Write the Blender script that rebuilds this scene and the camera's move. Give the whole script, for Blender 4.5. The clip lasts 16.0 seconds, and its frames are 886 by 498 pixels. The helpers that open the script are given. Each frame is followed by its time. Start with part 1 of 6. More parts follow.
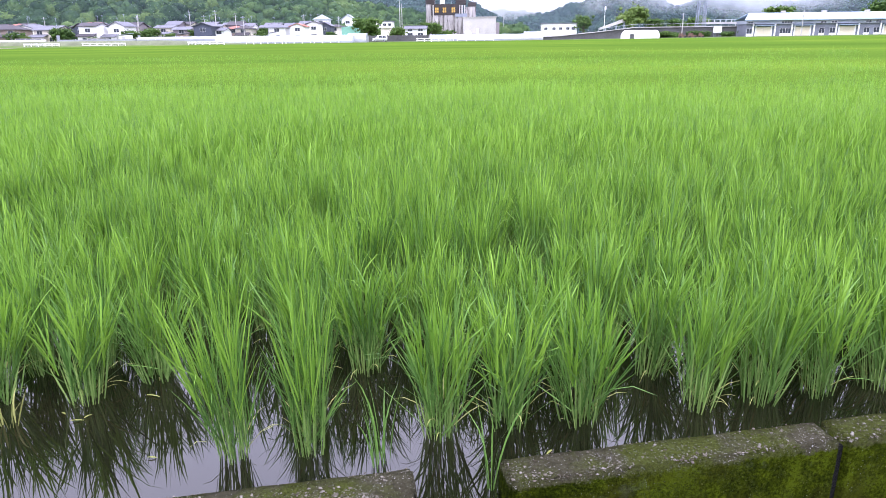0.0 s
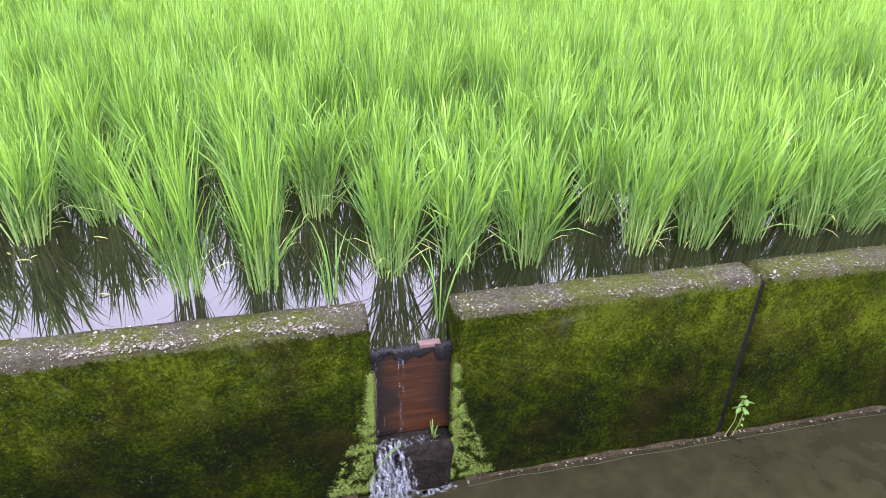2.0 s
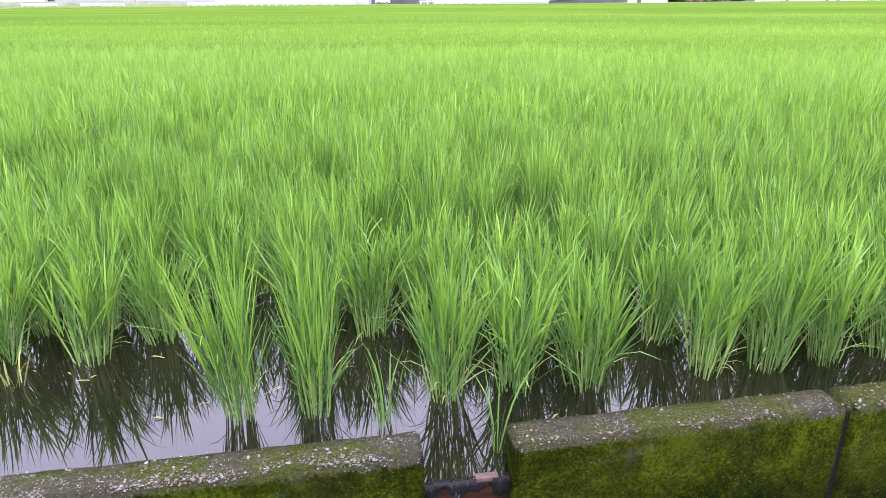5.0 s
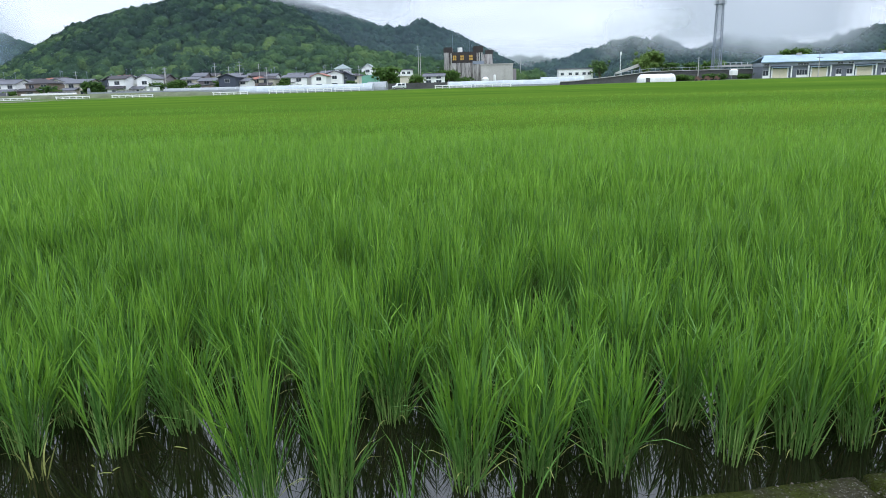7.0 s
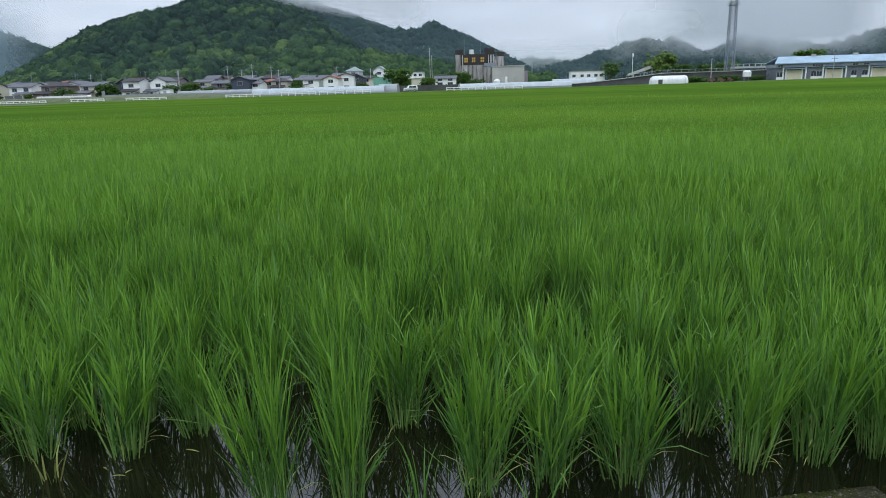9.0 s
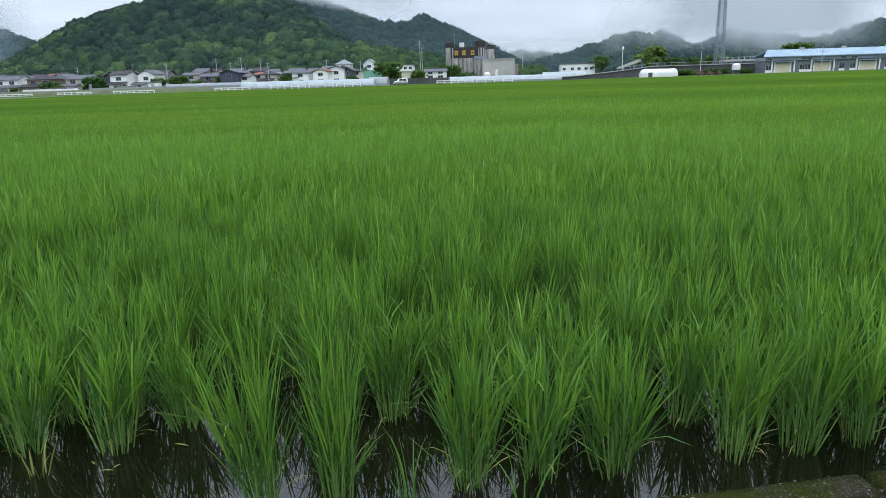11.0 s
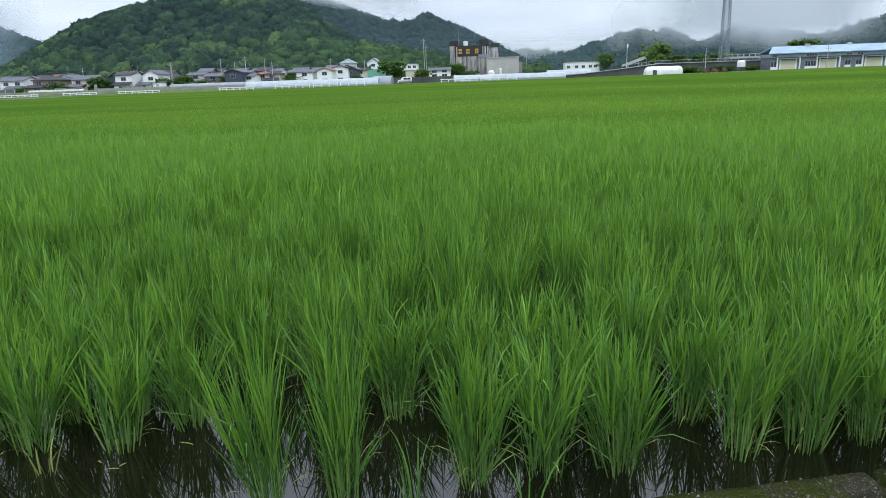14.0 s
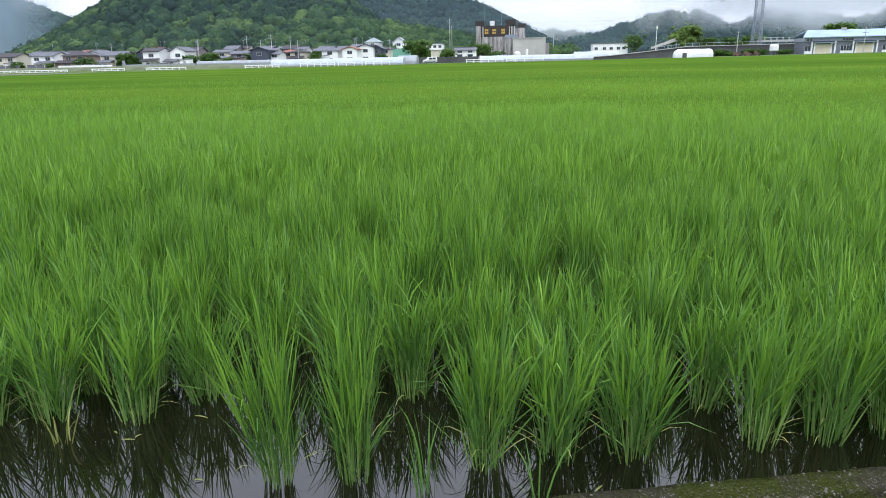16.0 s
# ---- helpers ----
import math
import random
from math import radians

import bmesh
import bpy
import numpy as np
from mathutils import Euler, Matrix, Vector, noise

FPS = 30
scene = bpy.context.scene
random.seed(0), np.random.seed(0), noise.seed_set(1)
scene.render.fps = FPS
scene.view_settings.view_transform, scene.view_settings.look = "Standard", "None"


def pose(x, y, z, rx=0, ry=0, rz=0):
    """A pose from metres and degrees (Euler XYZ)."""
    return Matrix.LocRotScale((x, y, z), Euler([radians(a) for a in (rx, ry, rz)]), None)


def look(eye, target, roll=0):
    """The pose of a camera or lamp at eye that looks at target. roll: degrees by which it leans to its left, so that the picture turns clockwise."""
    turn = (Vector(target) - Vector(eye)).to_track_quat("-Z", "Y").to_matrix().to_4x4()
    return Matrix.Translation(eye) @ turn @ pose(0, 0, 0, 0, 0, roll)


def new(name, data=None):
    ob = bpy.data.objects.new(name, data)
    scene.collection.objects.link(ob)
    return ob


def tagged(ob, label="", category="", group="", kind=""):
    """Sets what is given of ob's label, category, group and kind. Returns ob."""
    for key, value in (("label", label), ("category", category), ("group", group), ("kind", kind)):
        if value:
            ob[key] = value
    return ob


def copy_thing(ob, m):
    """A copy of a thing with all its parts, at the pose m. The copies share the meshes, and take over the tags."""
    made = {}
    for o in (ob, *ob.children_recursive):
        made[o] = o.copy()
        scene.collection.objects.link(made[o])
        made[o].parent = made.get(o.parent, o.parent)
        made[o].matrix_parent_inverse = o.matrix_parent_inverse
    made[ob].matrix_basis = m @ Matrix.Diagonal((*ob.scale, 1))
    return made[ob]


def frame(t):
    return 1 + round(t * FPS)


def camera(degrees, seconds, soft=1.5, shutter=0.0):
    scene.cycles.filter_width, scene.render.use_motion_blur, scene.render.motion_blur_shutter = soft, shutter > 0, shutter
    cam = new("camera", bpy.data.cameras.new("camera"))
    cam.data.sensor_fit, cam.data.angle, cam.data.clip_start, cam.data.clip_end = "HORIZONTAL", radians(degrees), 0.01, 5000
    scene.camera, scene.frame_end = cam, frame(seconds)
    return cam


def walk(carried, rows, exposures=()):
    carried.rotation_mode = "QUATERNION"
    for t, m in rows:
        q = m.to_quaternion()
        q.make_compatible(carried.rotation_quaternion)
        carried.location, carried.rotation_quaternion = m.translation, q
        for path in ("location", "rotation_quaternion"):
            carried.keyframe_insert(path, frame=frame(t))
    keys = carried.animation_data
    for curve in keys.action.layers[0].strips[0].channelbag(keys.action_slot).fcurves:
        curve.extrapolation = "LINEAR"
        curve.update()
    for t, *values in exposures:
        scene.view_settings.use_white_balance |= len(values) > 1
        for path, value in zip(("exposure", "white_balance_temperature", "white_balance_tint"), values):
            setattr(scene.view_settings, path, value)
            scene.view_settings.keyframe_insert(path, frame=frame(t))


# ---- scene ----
cam = camera(66.7, 16.0, 0.9)
PATH = [
    (0, (0.085, -0.023, 1.249), (-0.018, 1.882, 0.652), -0.8),
    (0.5, (0.083, -0.051, 1.224), (0.001, 1.84, 0.576), -0.8),
    (1, (0.082, -0.06, 1.205), (0.044, 1.778, 0.416), -0.1),
    (1.5, (0.084, -0.064, 1.188), (0.095, 1.725, 0.295), 0.8),
    (2, (0.086, -0.062, 1.186), (0.131, 1.691, 0.223), 1.7),
    (2.5, (0.082, -0.063, 1.187), (0.149, 1.675, 0.2), 2.6),
    (3, (0.083, -0.029, 1.173), (0.226, 1.67, 0.129), 3.1),
    (3.5, (0.077, -0.015, 1.184), (0.121, 1.739, 0.223), 1.4),
    (4, (0.073, -0.003, 1.2), (0.025, 1.79, 0.314), 0.4),
    (4.5, (0.074, -0.002, 1.219), (-0.027, 1.837, 0.441), -0.3),
    (5, (0.067, -0.002, 1.23), (-0.041, 1.872, 0.539), -0.4),
    (5.2, (0.074, -0.011, 1.233), (-0.042, 1.876, 0.58), -0.7),
    (7.3, (0.061, -0.03, 1.278), (-0.107, 1.91, 0.82), -1.9),
    (7.5, (0.061, -0.028, 1.278), (-0.109, 1.913, 0.829), -2.1),
    (8, (0.06, -0.026, 1.281), (-0.115, 1.917, 0.843), -2.0),
    (8.5, (0.059, -0.019, 1.281), (-0.123, 1.921, 0.829), -1.7),
    (9, (0.056, -0.016, 1.278), (-0.137, 1.919, 0.813), -1.8),
    (11.5, (0.065, -0.018, 1.276), (-0.098, 1.915, 0.791), -1.8),
    (12, (0.065, -0.018, 1.275), (-0.107, 1.915, 0.79), -2.0),
    (12.5, (0.065, -0.016, 1.273), (-0.106, 1.916, 0.785), -1.9),
    (13, (0.067, -0.017, 1.275), (-0.104, 1.916, 0.791), -2.0),
    (13.5, (0.066, -0.018, 1.275), (-0.113, 1.914, 0.791), -1.9),
    (14, (0.066, -0.017, 1.275), (-0.114, 1.914, 0.787), -2.1),
    (14.5, (0.063, -0.016, 1.275), (-0.118, 1.916, 0.792), -2.0),
    (15, (0.066, -0.014, 1.274), (-0.119, 1.92, 0.8), -2.2),
    (15.5, (0.068, -0.011, 1.273), (-0.112, 1.923, 0.797), -2.2),
    (16, (0.083, 0.01, 1.262), (-0.161, 1.92, 0.723), -1.4),
]
EXPOSURES = (
    (0, 1.15, 5890, 25), (0.5, 1.27, 5900, 28), (1, 1.44, 5890, 31), (1.5, 1.80, 5910, 32), (2.5, 2.15, 5940, 32), (3, 2.30, 5940, 32), (3.5, 2.24, 5960, 32), (4, 1.92, 5910, 32),
    (4.5, 1.68, 5910, 32), (5, 1.52, 5910, 30), (5.2, 1.42, 5910, 29), (7.3, -0.10, 5880, 1), (8, -0.35, 5880, 1), (9, -0.41, 5880, 1), (11.5, -0.15, 5880, 1), (12.5, -0.11, 5880, 1), (14.5, -0.11, 5880, 1), (15, -0.16, 5880, 1), (15.5, -0.15, 5880, 1), (16, 0.27, 6050, 6))
walk(cam, [(t, look(eye, target, roll)) for t, eye, target, roll in PATH], EXPOSURES)

# ---- world and sun: bright overcast sky after rain ----
world = bpy.data.worlds.new("overcast_sky")
scene.world = world
world.use_nodes = True


def build_world():
    nt = world.node_tree
    n, l = nt.nodes, nt.links
    n.clear()
    out = n.new("ShaderNodeOutputWorld")
    bg_sky, bg_cloud, mix = n.new("ShaderNodeBackground"), n.new("ShaderNodeBackground"), n.new("ShaderNodeMixShader")
    sky = n.new("ShaderNodeTexSky")
    sky.sky_type, sky.sun_disc, sky.sun_elevation, sky.sun_rotation = "NISHITA", False, radians(55), radians(200)
    bg_sky.inputs["Strength"].default_value = 0.1
    l.new(sky.outputs[0], bg_sky.inputs[0])
    co = n.new("ShaderNodeTexCoord")
    sep = n.new("ShaderNodeSeparateXYZ")
    l.new(co.outputs["Generated"], sep.inputs[0])
    # the cloud deck: direction projected to a flat layer
    up = n.new("ShaderNodeMath"); up.operation = "ADD"; up.inputs[1].default_value = 0.12
    zabs = n.new("ShaderNodeMath"); zabs.operation = "MAXIMUM"; zabs.inputs[1].default_value = 0.0
    l.new(sep.outputs[2], zabs.inputs[0]); l.new(zabs.outputs[0], up.inputs[0])
    div = n.new("ShaderNodeVectorMath"); div.operation = "DIVIDE"
    comb = n.new("ShaderNodeCombineXYZ")
    for i in range(3):
        l.new(up.outputs[0], comb.inputs[i])
    l.new(co.outputs["Generated"], div.inputs[0]); l.new(comb.outputs[0], div.inputs[1])
    noi = n.new("ShaderNodeTexNoise")
    noi.inputs["Scale"].default_value, noi.inputs["Detail"].default_value, noi.inputs["Roughness"].default_value = 0.55, 5, 0.5
    l.new(div.outputs[0], noi.inputs["Vector"])
    ramp = n.new("ShaderNodeValToRGB")
    ramp.color_ramp.elements[0].position, ramp.color_ramp.elements[1].position = 0.34, 0.66
    ramp.color_ramp.elements[0].color, ramp.color_ramp.elements[1].color = (0.68, 0.685, 0.79, 1), (0.94, 0.94, 1.06, 1)
    l.new(noi.outputs["Fac"], ramp.inputs[0])
    grad = n.new("ShaderNodeMath"); grad.operation = "MULTIPLY_ADD"
    grad.inputs[1].default_value, grad.inputs[2].default_value = SKY_RISE, SKY_LOW
    l.new(zabs.outputs[0], grad.inputs[0])
    l.new(ramp.outputs[0], bg_cloud.inputs[0]); l.new(grad.outputs[0], bg_cloud.inputs[1])
    mix.inputs[0].default_value = 0.92
    l.new(bg_sky.outputs[0], mix.inputs[1]); l.new(bg_cloud.outputs[0], mix.inputs[2])
    l.new(mix.outputs[0], out.inputs[0])


SKY_LOW, SKY_RISE = 1.10, 1.24
build_world()
sun = new("sun", bpy.data.lights.new("sun", "SUN"))
sun.data.energy, sun.data.angle, sun.data.color = 1.5, radians(40), (1.0, 0.97, 0.92)
sun.matrix_world = look((0, 0, 50), (-7, 28, 0))

# ---- lie of the canal wall: u along it, n out over the field ----
ANGLE = radians(12.9)
G0 = Vector((0.148, 1.482, 0))
SITE = Matrix.Rotation(0.0128, 4, "Z") @ Matrix.Rotation(0.0034, 4, "Y")  # lie of the far land
UX, UY = math.cos(ANGLE), math.sin(ANGLE)
WALL_TURN = Matrix.Translation(G0) @ Matrix.Rotation(ANGLE, 4, "Z") @ Matrix.Translation((0.024, 0, 0))


def plan(u, n, z=0.0):
    return Vector((G0.x + u * UX - n * UY, G0.y + u * UY + n * UX, z))


# ---- materials ----
def material(name, rough=0.6, metal=0.0, spec=0.5):
    m = bpy.data.materials.new(name)
    m.use_nodes = True
    b = m.node_tree.nodes["Principled BSDF"]
    b.inputs["Roughness"].default_value, b.inputs["Metallic"].default_value = rough, metal
    b.inputs["Specular IOR Level"].default_value = spec
    return m, m.node_tree.nodes, m.node_tree.links, b


def noise_node(n, l, vec, scale, detail=4, rough=0.55):
    t = n.new("ShaderNodeTexNoise")
    t.inputs["Scale"].default_value, t.inputs["Detail"].default_value, t.inputs["Roughness"].default_value = scale, detail, rough
    l.new(vec, t.inputs["Vector"])
    return t.outputs["Fac"]


def ramp_node(n, l, fac, stops):
    r = n.new("ShaderNodeValToRGB")
    e = r.color_ramp.elements
    while len(e) < len(stops):
        e.new(0.5)
    for s, (p, c) in zip(e, stops):
        s.position, s.color = p, (*c, 1) if len(c) == 3 else c
    l.new(fac, r.inputs[0])
    return r.outputs[0]


def mix_node(n, l, fac, a, b, mode="MIX"):
    m = n.new("ShaderNodeMix")
    m.data_type, m.blend_type = "RGBA", mode
    for sock, v in ((m.inputs[0], fac), (m.inputs[6], a), (m.inputs[7], b)):
        if isinstance(v, (int, float)):
            sock.default_value = v
        elif isinstance(v, tuple):
            sock.default_value = (*v, 1)
        else:
            l.new(v, sock)
    return m.outputs[2]


def math_node(n, l, op, a, b=0.0, c=0.0, clamp=False):
    m = n.new("ShaderNodeMath")
    m.operation, m.use_clamp = op, clamp
    for sock, v in zip(m.inputs, (a, b, c)):
        if isinstance(v, (int, float)):
            sock.default_value = v
        else:
            l.new(v, sock)
    return m.outputs[0]


def bump_node(n, l, b, height, strength=0.3, dist=0.01):
    u = n.new("ShaderNodeBump")
    u.inputs["Strength"].default_value, u.inputs["Distance"].default_value = strength, dist
    l.new(height, u.inputs["Height"])
    l.new(u.outputs[0], b.inputs["Normal"])


def where(n, space="Object"):
    return n.new("ShaderNodeTexCoord").outputs[space]


def place_of(n):
    return n.new("ShaderNodeNewGeometry").outputs["Position"]


def plain(name, colour, rough=0.6, metal=0.0, vary=0.18, scale=1.0, fine=12.0, bump=0.0, spec=0.5):
    """Paint, plaster, plastic or metal with stains at two scales."""
    m, n, l, b = material(name, rough, metal, spec)
    p = place_of(n)
    a, f = noise_node(n, l, p, scale), noise_node(n, l, p, fine, 3)
    both = math_node(n, l, "MULTIPLY_ADD", f, 0.4, math_node(n, l, "MULTIPLY", a, 0.6))
    dark, light = tuple(c * (1 - vary) for c in colour), tuple(min(c * (1 + vary), 0.95) for c in colour)
    l.new(ramp_node(n, l, both, [(0.32, dark), (0.68, light)]), b.inputs["Base Color"])
    if bump:
        bump_node(n, l, b, f, bump, 0.02)
    return m


def field_bands(n, l, p):
    """Strips of richer and poorer growth that run along the planting rows."""
    mp = n.new("ShaderNodeMapping")
    mp.inputs["Rotation"].default_value = (0, 0, -0.05)
    mp.inputs["Scale"].default_value = (0.010, 0.075, 0.0)
    l.new(p, mp.inputs[0])
    return noise_node(n, l, mp.outputs[0], 1.0, 3, 0.6)


def leaf_material(name, deep, fresh, dry=(0.30, 0.30, 0.07), gloss=0.42, through_it=0.30, patch=0.11, spec=0.13, single=0.60, hill=0.34, bands=0.0):
    """A thin leaf: diffuse, translucent and slightly glossy, varied leaf by leaf and in patches of the field."""
    m, n, l, b = material(name, gloss, spec=spec)
    geo = n.new("ShaderNodeNewGeometry")
    info = n.new("ShaderNodeObjectInfo")
    field = math_node(n, l, "MULTIPLY_ADD", noise_node(n, l, geo.outputs["Position"], patch * 22, 2), 0.50,
                      math_node(n, l, "MULTIPLY", noise_node(n, l, geo.outputs["Position"], patch, 3), 0.50))
    one = math_node(n, l, "MULTIPLY_ADD", geo.outputs["Random Per Island"], single, math_node(n, l, "MULTIPLY", info.outputs["Random"], hill))
    f = math_node(n, l, "MULTIPLY_ADD", field, 0.9, math_node(n, l, "ADD", one, 0.08 - 0.5 * (single + hill)), clamp=not bands)
    if bands:
        f = math_node(n, l, "MULTIPLY_ADD", field_bands(n, l, geo.outputs["Position"]), bands, math_node(n, l, "ADD", f, -0.5 * bands), clamp=True)
    mid = tuple((x + y) / 2 for x, y in zip(deep, fresh))
    col = ramp_node(n, l, f, [(0.08, deep), (0.5, mid), (0.85, fresh), (1.0, tuple(0.85 * x + 0.15 * y for x, y in zip(fresh, dry)))])
    l.new(col, b.inputs["Base Color"])
    tr = n.new("ShaderNodeBsdfTranslucent")
    l.new(mix_node(n, l, 1.0, col, (1.0, 1.0, 0.7), "MULTIPLY"), tr.inputs[0])
    mx = n.new("ShaderNodeMixShader")
    mx.inputs[0].default_value = through_it
    l.new(b.outputs[0], mx.inputs[1]); l.new(tr.outputs[0], mx.inputs[2])
    l.new(mx.outputs[0], n["Material Output"].inputs[0])
    return m


# upper leaves are yellower by age, and brightened to stand for the lit top
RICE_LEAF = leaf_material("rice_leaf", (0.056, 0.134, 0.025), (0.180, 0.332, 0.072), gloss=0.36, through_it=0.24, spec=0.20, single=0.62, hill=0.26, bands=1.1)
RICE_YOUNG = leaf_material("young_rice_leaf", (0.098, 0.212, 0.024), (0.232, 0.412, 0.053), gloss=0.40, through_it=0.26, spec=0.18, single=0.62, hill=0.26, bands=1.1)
RICE_STEM = leaf_material("rice_stem", (0.120, 0.225, 0.052), (0.260, 0.380, 0.105), gloss=0.5, through_it=0.2, spec=0.25)
WEED_LEAF = leaf_material("weed_leaf", (0.075, 0.150, 0.028), (0.150, 0.250, 0.062), patch=30)
DRY_LEAF = leaf_material("dry_leaf", (0.17, 0.19, 0.05), (0.34, 0.36, 0.12), patch=20, through_it=0.2)
MOSS = leaf_material("moss", (0.052, 0.082, 0.010), (0.150, 0.210, 0.042), gloss=0.8, through_it=0.15, patch=14, single=0.35)


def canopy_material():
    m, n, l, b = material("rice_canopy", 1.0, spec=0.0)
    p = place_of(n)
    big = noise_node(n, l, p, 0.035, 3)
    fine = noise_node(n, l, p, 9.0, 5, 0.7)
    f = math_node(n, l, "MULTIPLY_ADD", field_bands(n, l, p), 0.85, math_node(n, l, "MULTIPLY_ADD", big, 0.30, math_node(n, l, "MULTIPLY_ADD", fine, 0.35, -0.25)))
    # greens darker than the leaves: shade between leaves is put into the sheet
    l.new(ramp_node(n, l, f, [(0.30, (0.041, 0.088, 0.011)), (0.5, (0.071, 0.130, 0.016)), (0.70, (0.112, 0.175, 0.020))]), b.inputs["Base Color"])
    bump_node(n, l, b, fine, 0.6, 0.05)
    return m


CANOPY = canopy_material()


def water_material(name, deep, mud, wave, strength, spec=0.5, patch=2.5, ior=1.33):
    m, n, l, b = material(name, 0.015, spec=spec)
    b.inputs["IOR"].default_value = ior
    p = place_of(n)
    l.new(ramp_node(n, l, noise_node(n, l, p, patch, 4), [(0.35, deep), (0.68, mud)]), b.inputs["Base Color"])
    h = math_node(n, l, "MULTIPLY_ADD", noise_node(n, l, p, wave * 5, 2), 0.25, noise_node(n, l, p, wave, 3))
    bump_node(n, l, b, h, strength, 0.02)
    return m


PADDY_WATER = water_material("paddy_water", (0.0042, 0.0040, 0.0022), (0.0100, 0.0090, 0.0046), 5.0, 0.003, ior=1.66)
CANAL_WATER = water_material("canal_water", (0.0132, 0.0128, 0.0062), (0.0205, 0.0198, 0.0096), 7.0, 0.02, patch=14)


def wall_material():
    """Old wet concrete: moss on the face, pale lichen and bare aggregate on the top."""
    m, n, l, b = material("mossy_concrete", 0.95, spec=0.02)
    p = where(n)
    big, mid, fine = noise_node(n, l, p, 3.4, 4, 0.6), noise_node(n, l, p, 22, 6, 0.75), noise_node(n, l, p, 95, 5, 0.8)
    f = math_node(n, l, "MULTIPLY_ADD", big, 0.85, math_node(n, l, "MULTIPLY_ADD", mid, 0.75, math_node(n, l, "MULTIPLY_ADD", fine, 1.0, -0.78)))
    # brighter moss colours above a ragged border in height, darker ones below it
    high = n.new("ShaderNodeSeparateXYZ")
    l.new(p, high.inputs[0])
    border = math_node(n, l, "MULTIPLY_ADD", noise_node(n, l, p, 5.0, 4, 0.6), 0.55, math_node(n, l, "ADD", high.outputs[2], -0.03))
    zone = ramp_node(n, l, border, [(0.0, (0, 0, 0)), (0.22, (1, 1, 1))])
    f = math_node(n, l, "ADD", math_node(n, l, "MULTIPLY_ADD", zone, 0.20, -0.095), f)
    # the moss is lusher towards the far end
    f = math_node(n, l, "ADD", f, math_node(n, l, "MULTIPLY", math_node(n, l, "MULTIPLY_ADD", high.outputs[0], 0.7, 0.2, clamp=True), 0.085))
    face = ramp_node(n, l, f, [(0.30, (0.0046, 0.0066, 0.0018)), (0.42, (0.0084, 0.0112, 0.0022)), (0.53, (0.0145, 0.0215, 0.0014)),
                               (0.67, (0.031, 0.045, 0.0020)), (0.84, (0.076, 0.106, 0.005))])
    brown = noise_node(n, l, p, 5.3, 3)
    face = mix_node(n, l, math_node(n, l, "MULTIPLY", ramp_node(n, l, brown, [(0.5, (0, 0, 0)), (0.7, (1, 1, 1))]), 0.50), face, (0.024, 0.0195, 0.0050))
    grit = n.new("ShaderNodeTexVoronoi")
    grit.inputs["Scale"].default_value = 95
    l.new(p, grit.inputs["Vector"])
    speck = ramp_node(n, l, grit.outputs["Distance"], [(0.10, (1, 1, 1)), (0.16, (0, 0, 0))])
    few = ramp_node(n, l, noise_node(n, l, p, 8.0, 2), [(0.54, (0, 0, 0)), (0.66, (1, 1, 1))])
    face = mix_node(n, l, math_node(n, l, "MULTIPLY", math_node(n, l, "MULTIPLY", speck, few), 0.9), face, (0.24, 0.26, 0.22))
    # grey crusts high on the face
    crust = ramp_node(n, l, math_node(n, l, "MULTIPLY_ADD", noise_node(n, l, p, 26, 6, 0.8), 0.6, math_node(n, l, "MULTIPLY", noise_node(n, l, p, 4.6, 2), 0.4)), [(0.56, (0, 0, 0)), (0.66, (1, 1, 1))])
    upper = math_node(n, l, "MULTIPLY_ADD", high.outputs[2], 5.0, 0.25, clamp=True)
    face = mix_node(n, l, math_node(n, l, "MULTIPLY", math_node(n, l, "MULTIPLY", crust, upper), 0.32), face, (0.13, 0.145, 0.11))
    # top: grey concrete, lichen discs, moss patches
    lich = n.new("ShaderNodeTexVoronoi")
    lich.inputs["Scale"].default_value = 170
    warp = n.new("ShaderNodeVectorMath")
    warp.operation = "ADD"
    nz = n.new("ShaderNodeTexNoise")
    nz.inputs["Scale"].default_value = 110
    l.new(p, nz.inputs["Vector"])
    sc = n.new("ShaderNodeVectorMath")
    sc.operation = "SCALE"
    sc.inputs["Scale"].default_value = 0.010
    l.new(nz.outputs["Color"], sc.inputs[0])
    l.new(p, warp.inputs[0]); l.new(sc.outputs[0], warp.inputs[1])
    l.new(warp.outputs[0], lich.inputs["Vector"])
    spot = math_node(n, l, "LESS_THAN", lich.outputs["Distance"], math_node(n, l, "MULTIPLY", noise_node(n, l, p, 7, 3), 0.60))
    sepc = n.new("ShaderNodeSeparateColor")
    l.new(lich.outputs["Color"], sepc.inputs[0])
    pick = math_node(n, l, "GREATER_THAN", sepc.outputs[0], 0.40)
    grey = ramp_node(n, l, math_node(n, l, "MULTIPLY_ADD", fine, 0.7, math_node(n, l, "MULTIPLY", mid, 0.3)), [(0.3, (0.019, 0.018, 0.009)), (0.7, (0.104, 0.098, 0.064))])
    top = mix_node(n, l, math_node(n, l, "MULTIPLY", spot, pick), grey, ramp_node(n, l, sepc.outputs[1], [(0, (0.035, 0.032, 0.025)), (0.55, (0.15, 0.145, 0.130)), (1, (0.38, 0.37, 0.36))]))
    along = n.new("ShaderNodeSeparateXYZ")
    l.new(p, along.inputs[0])
    old = math_node(n, l, "MULTIPLY", math_node(n, l, "GREATER_THAN", along.outputs[0], 0.99), 0.10)
    mossy = ramp_node(n, l, math_node(n, l, "ADD", noise_node(n, l, p, 4.3, 5, 0.65), old), [(0.44, (0, 0, 0)), (0.58, (1, 1, 1))])
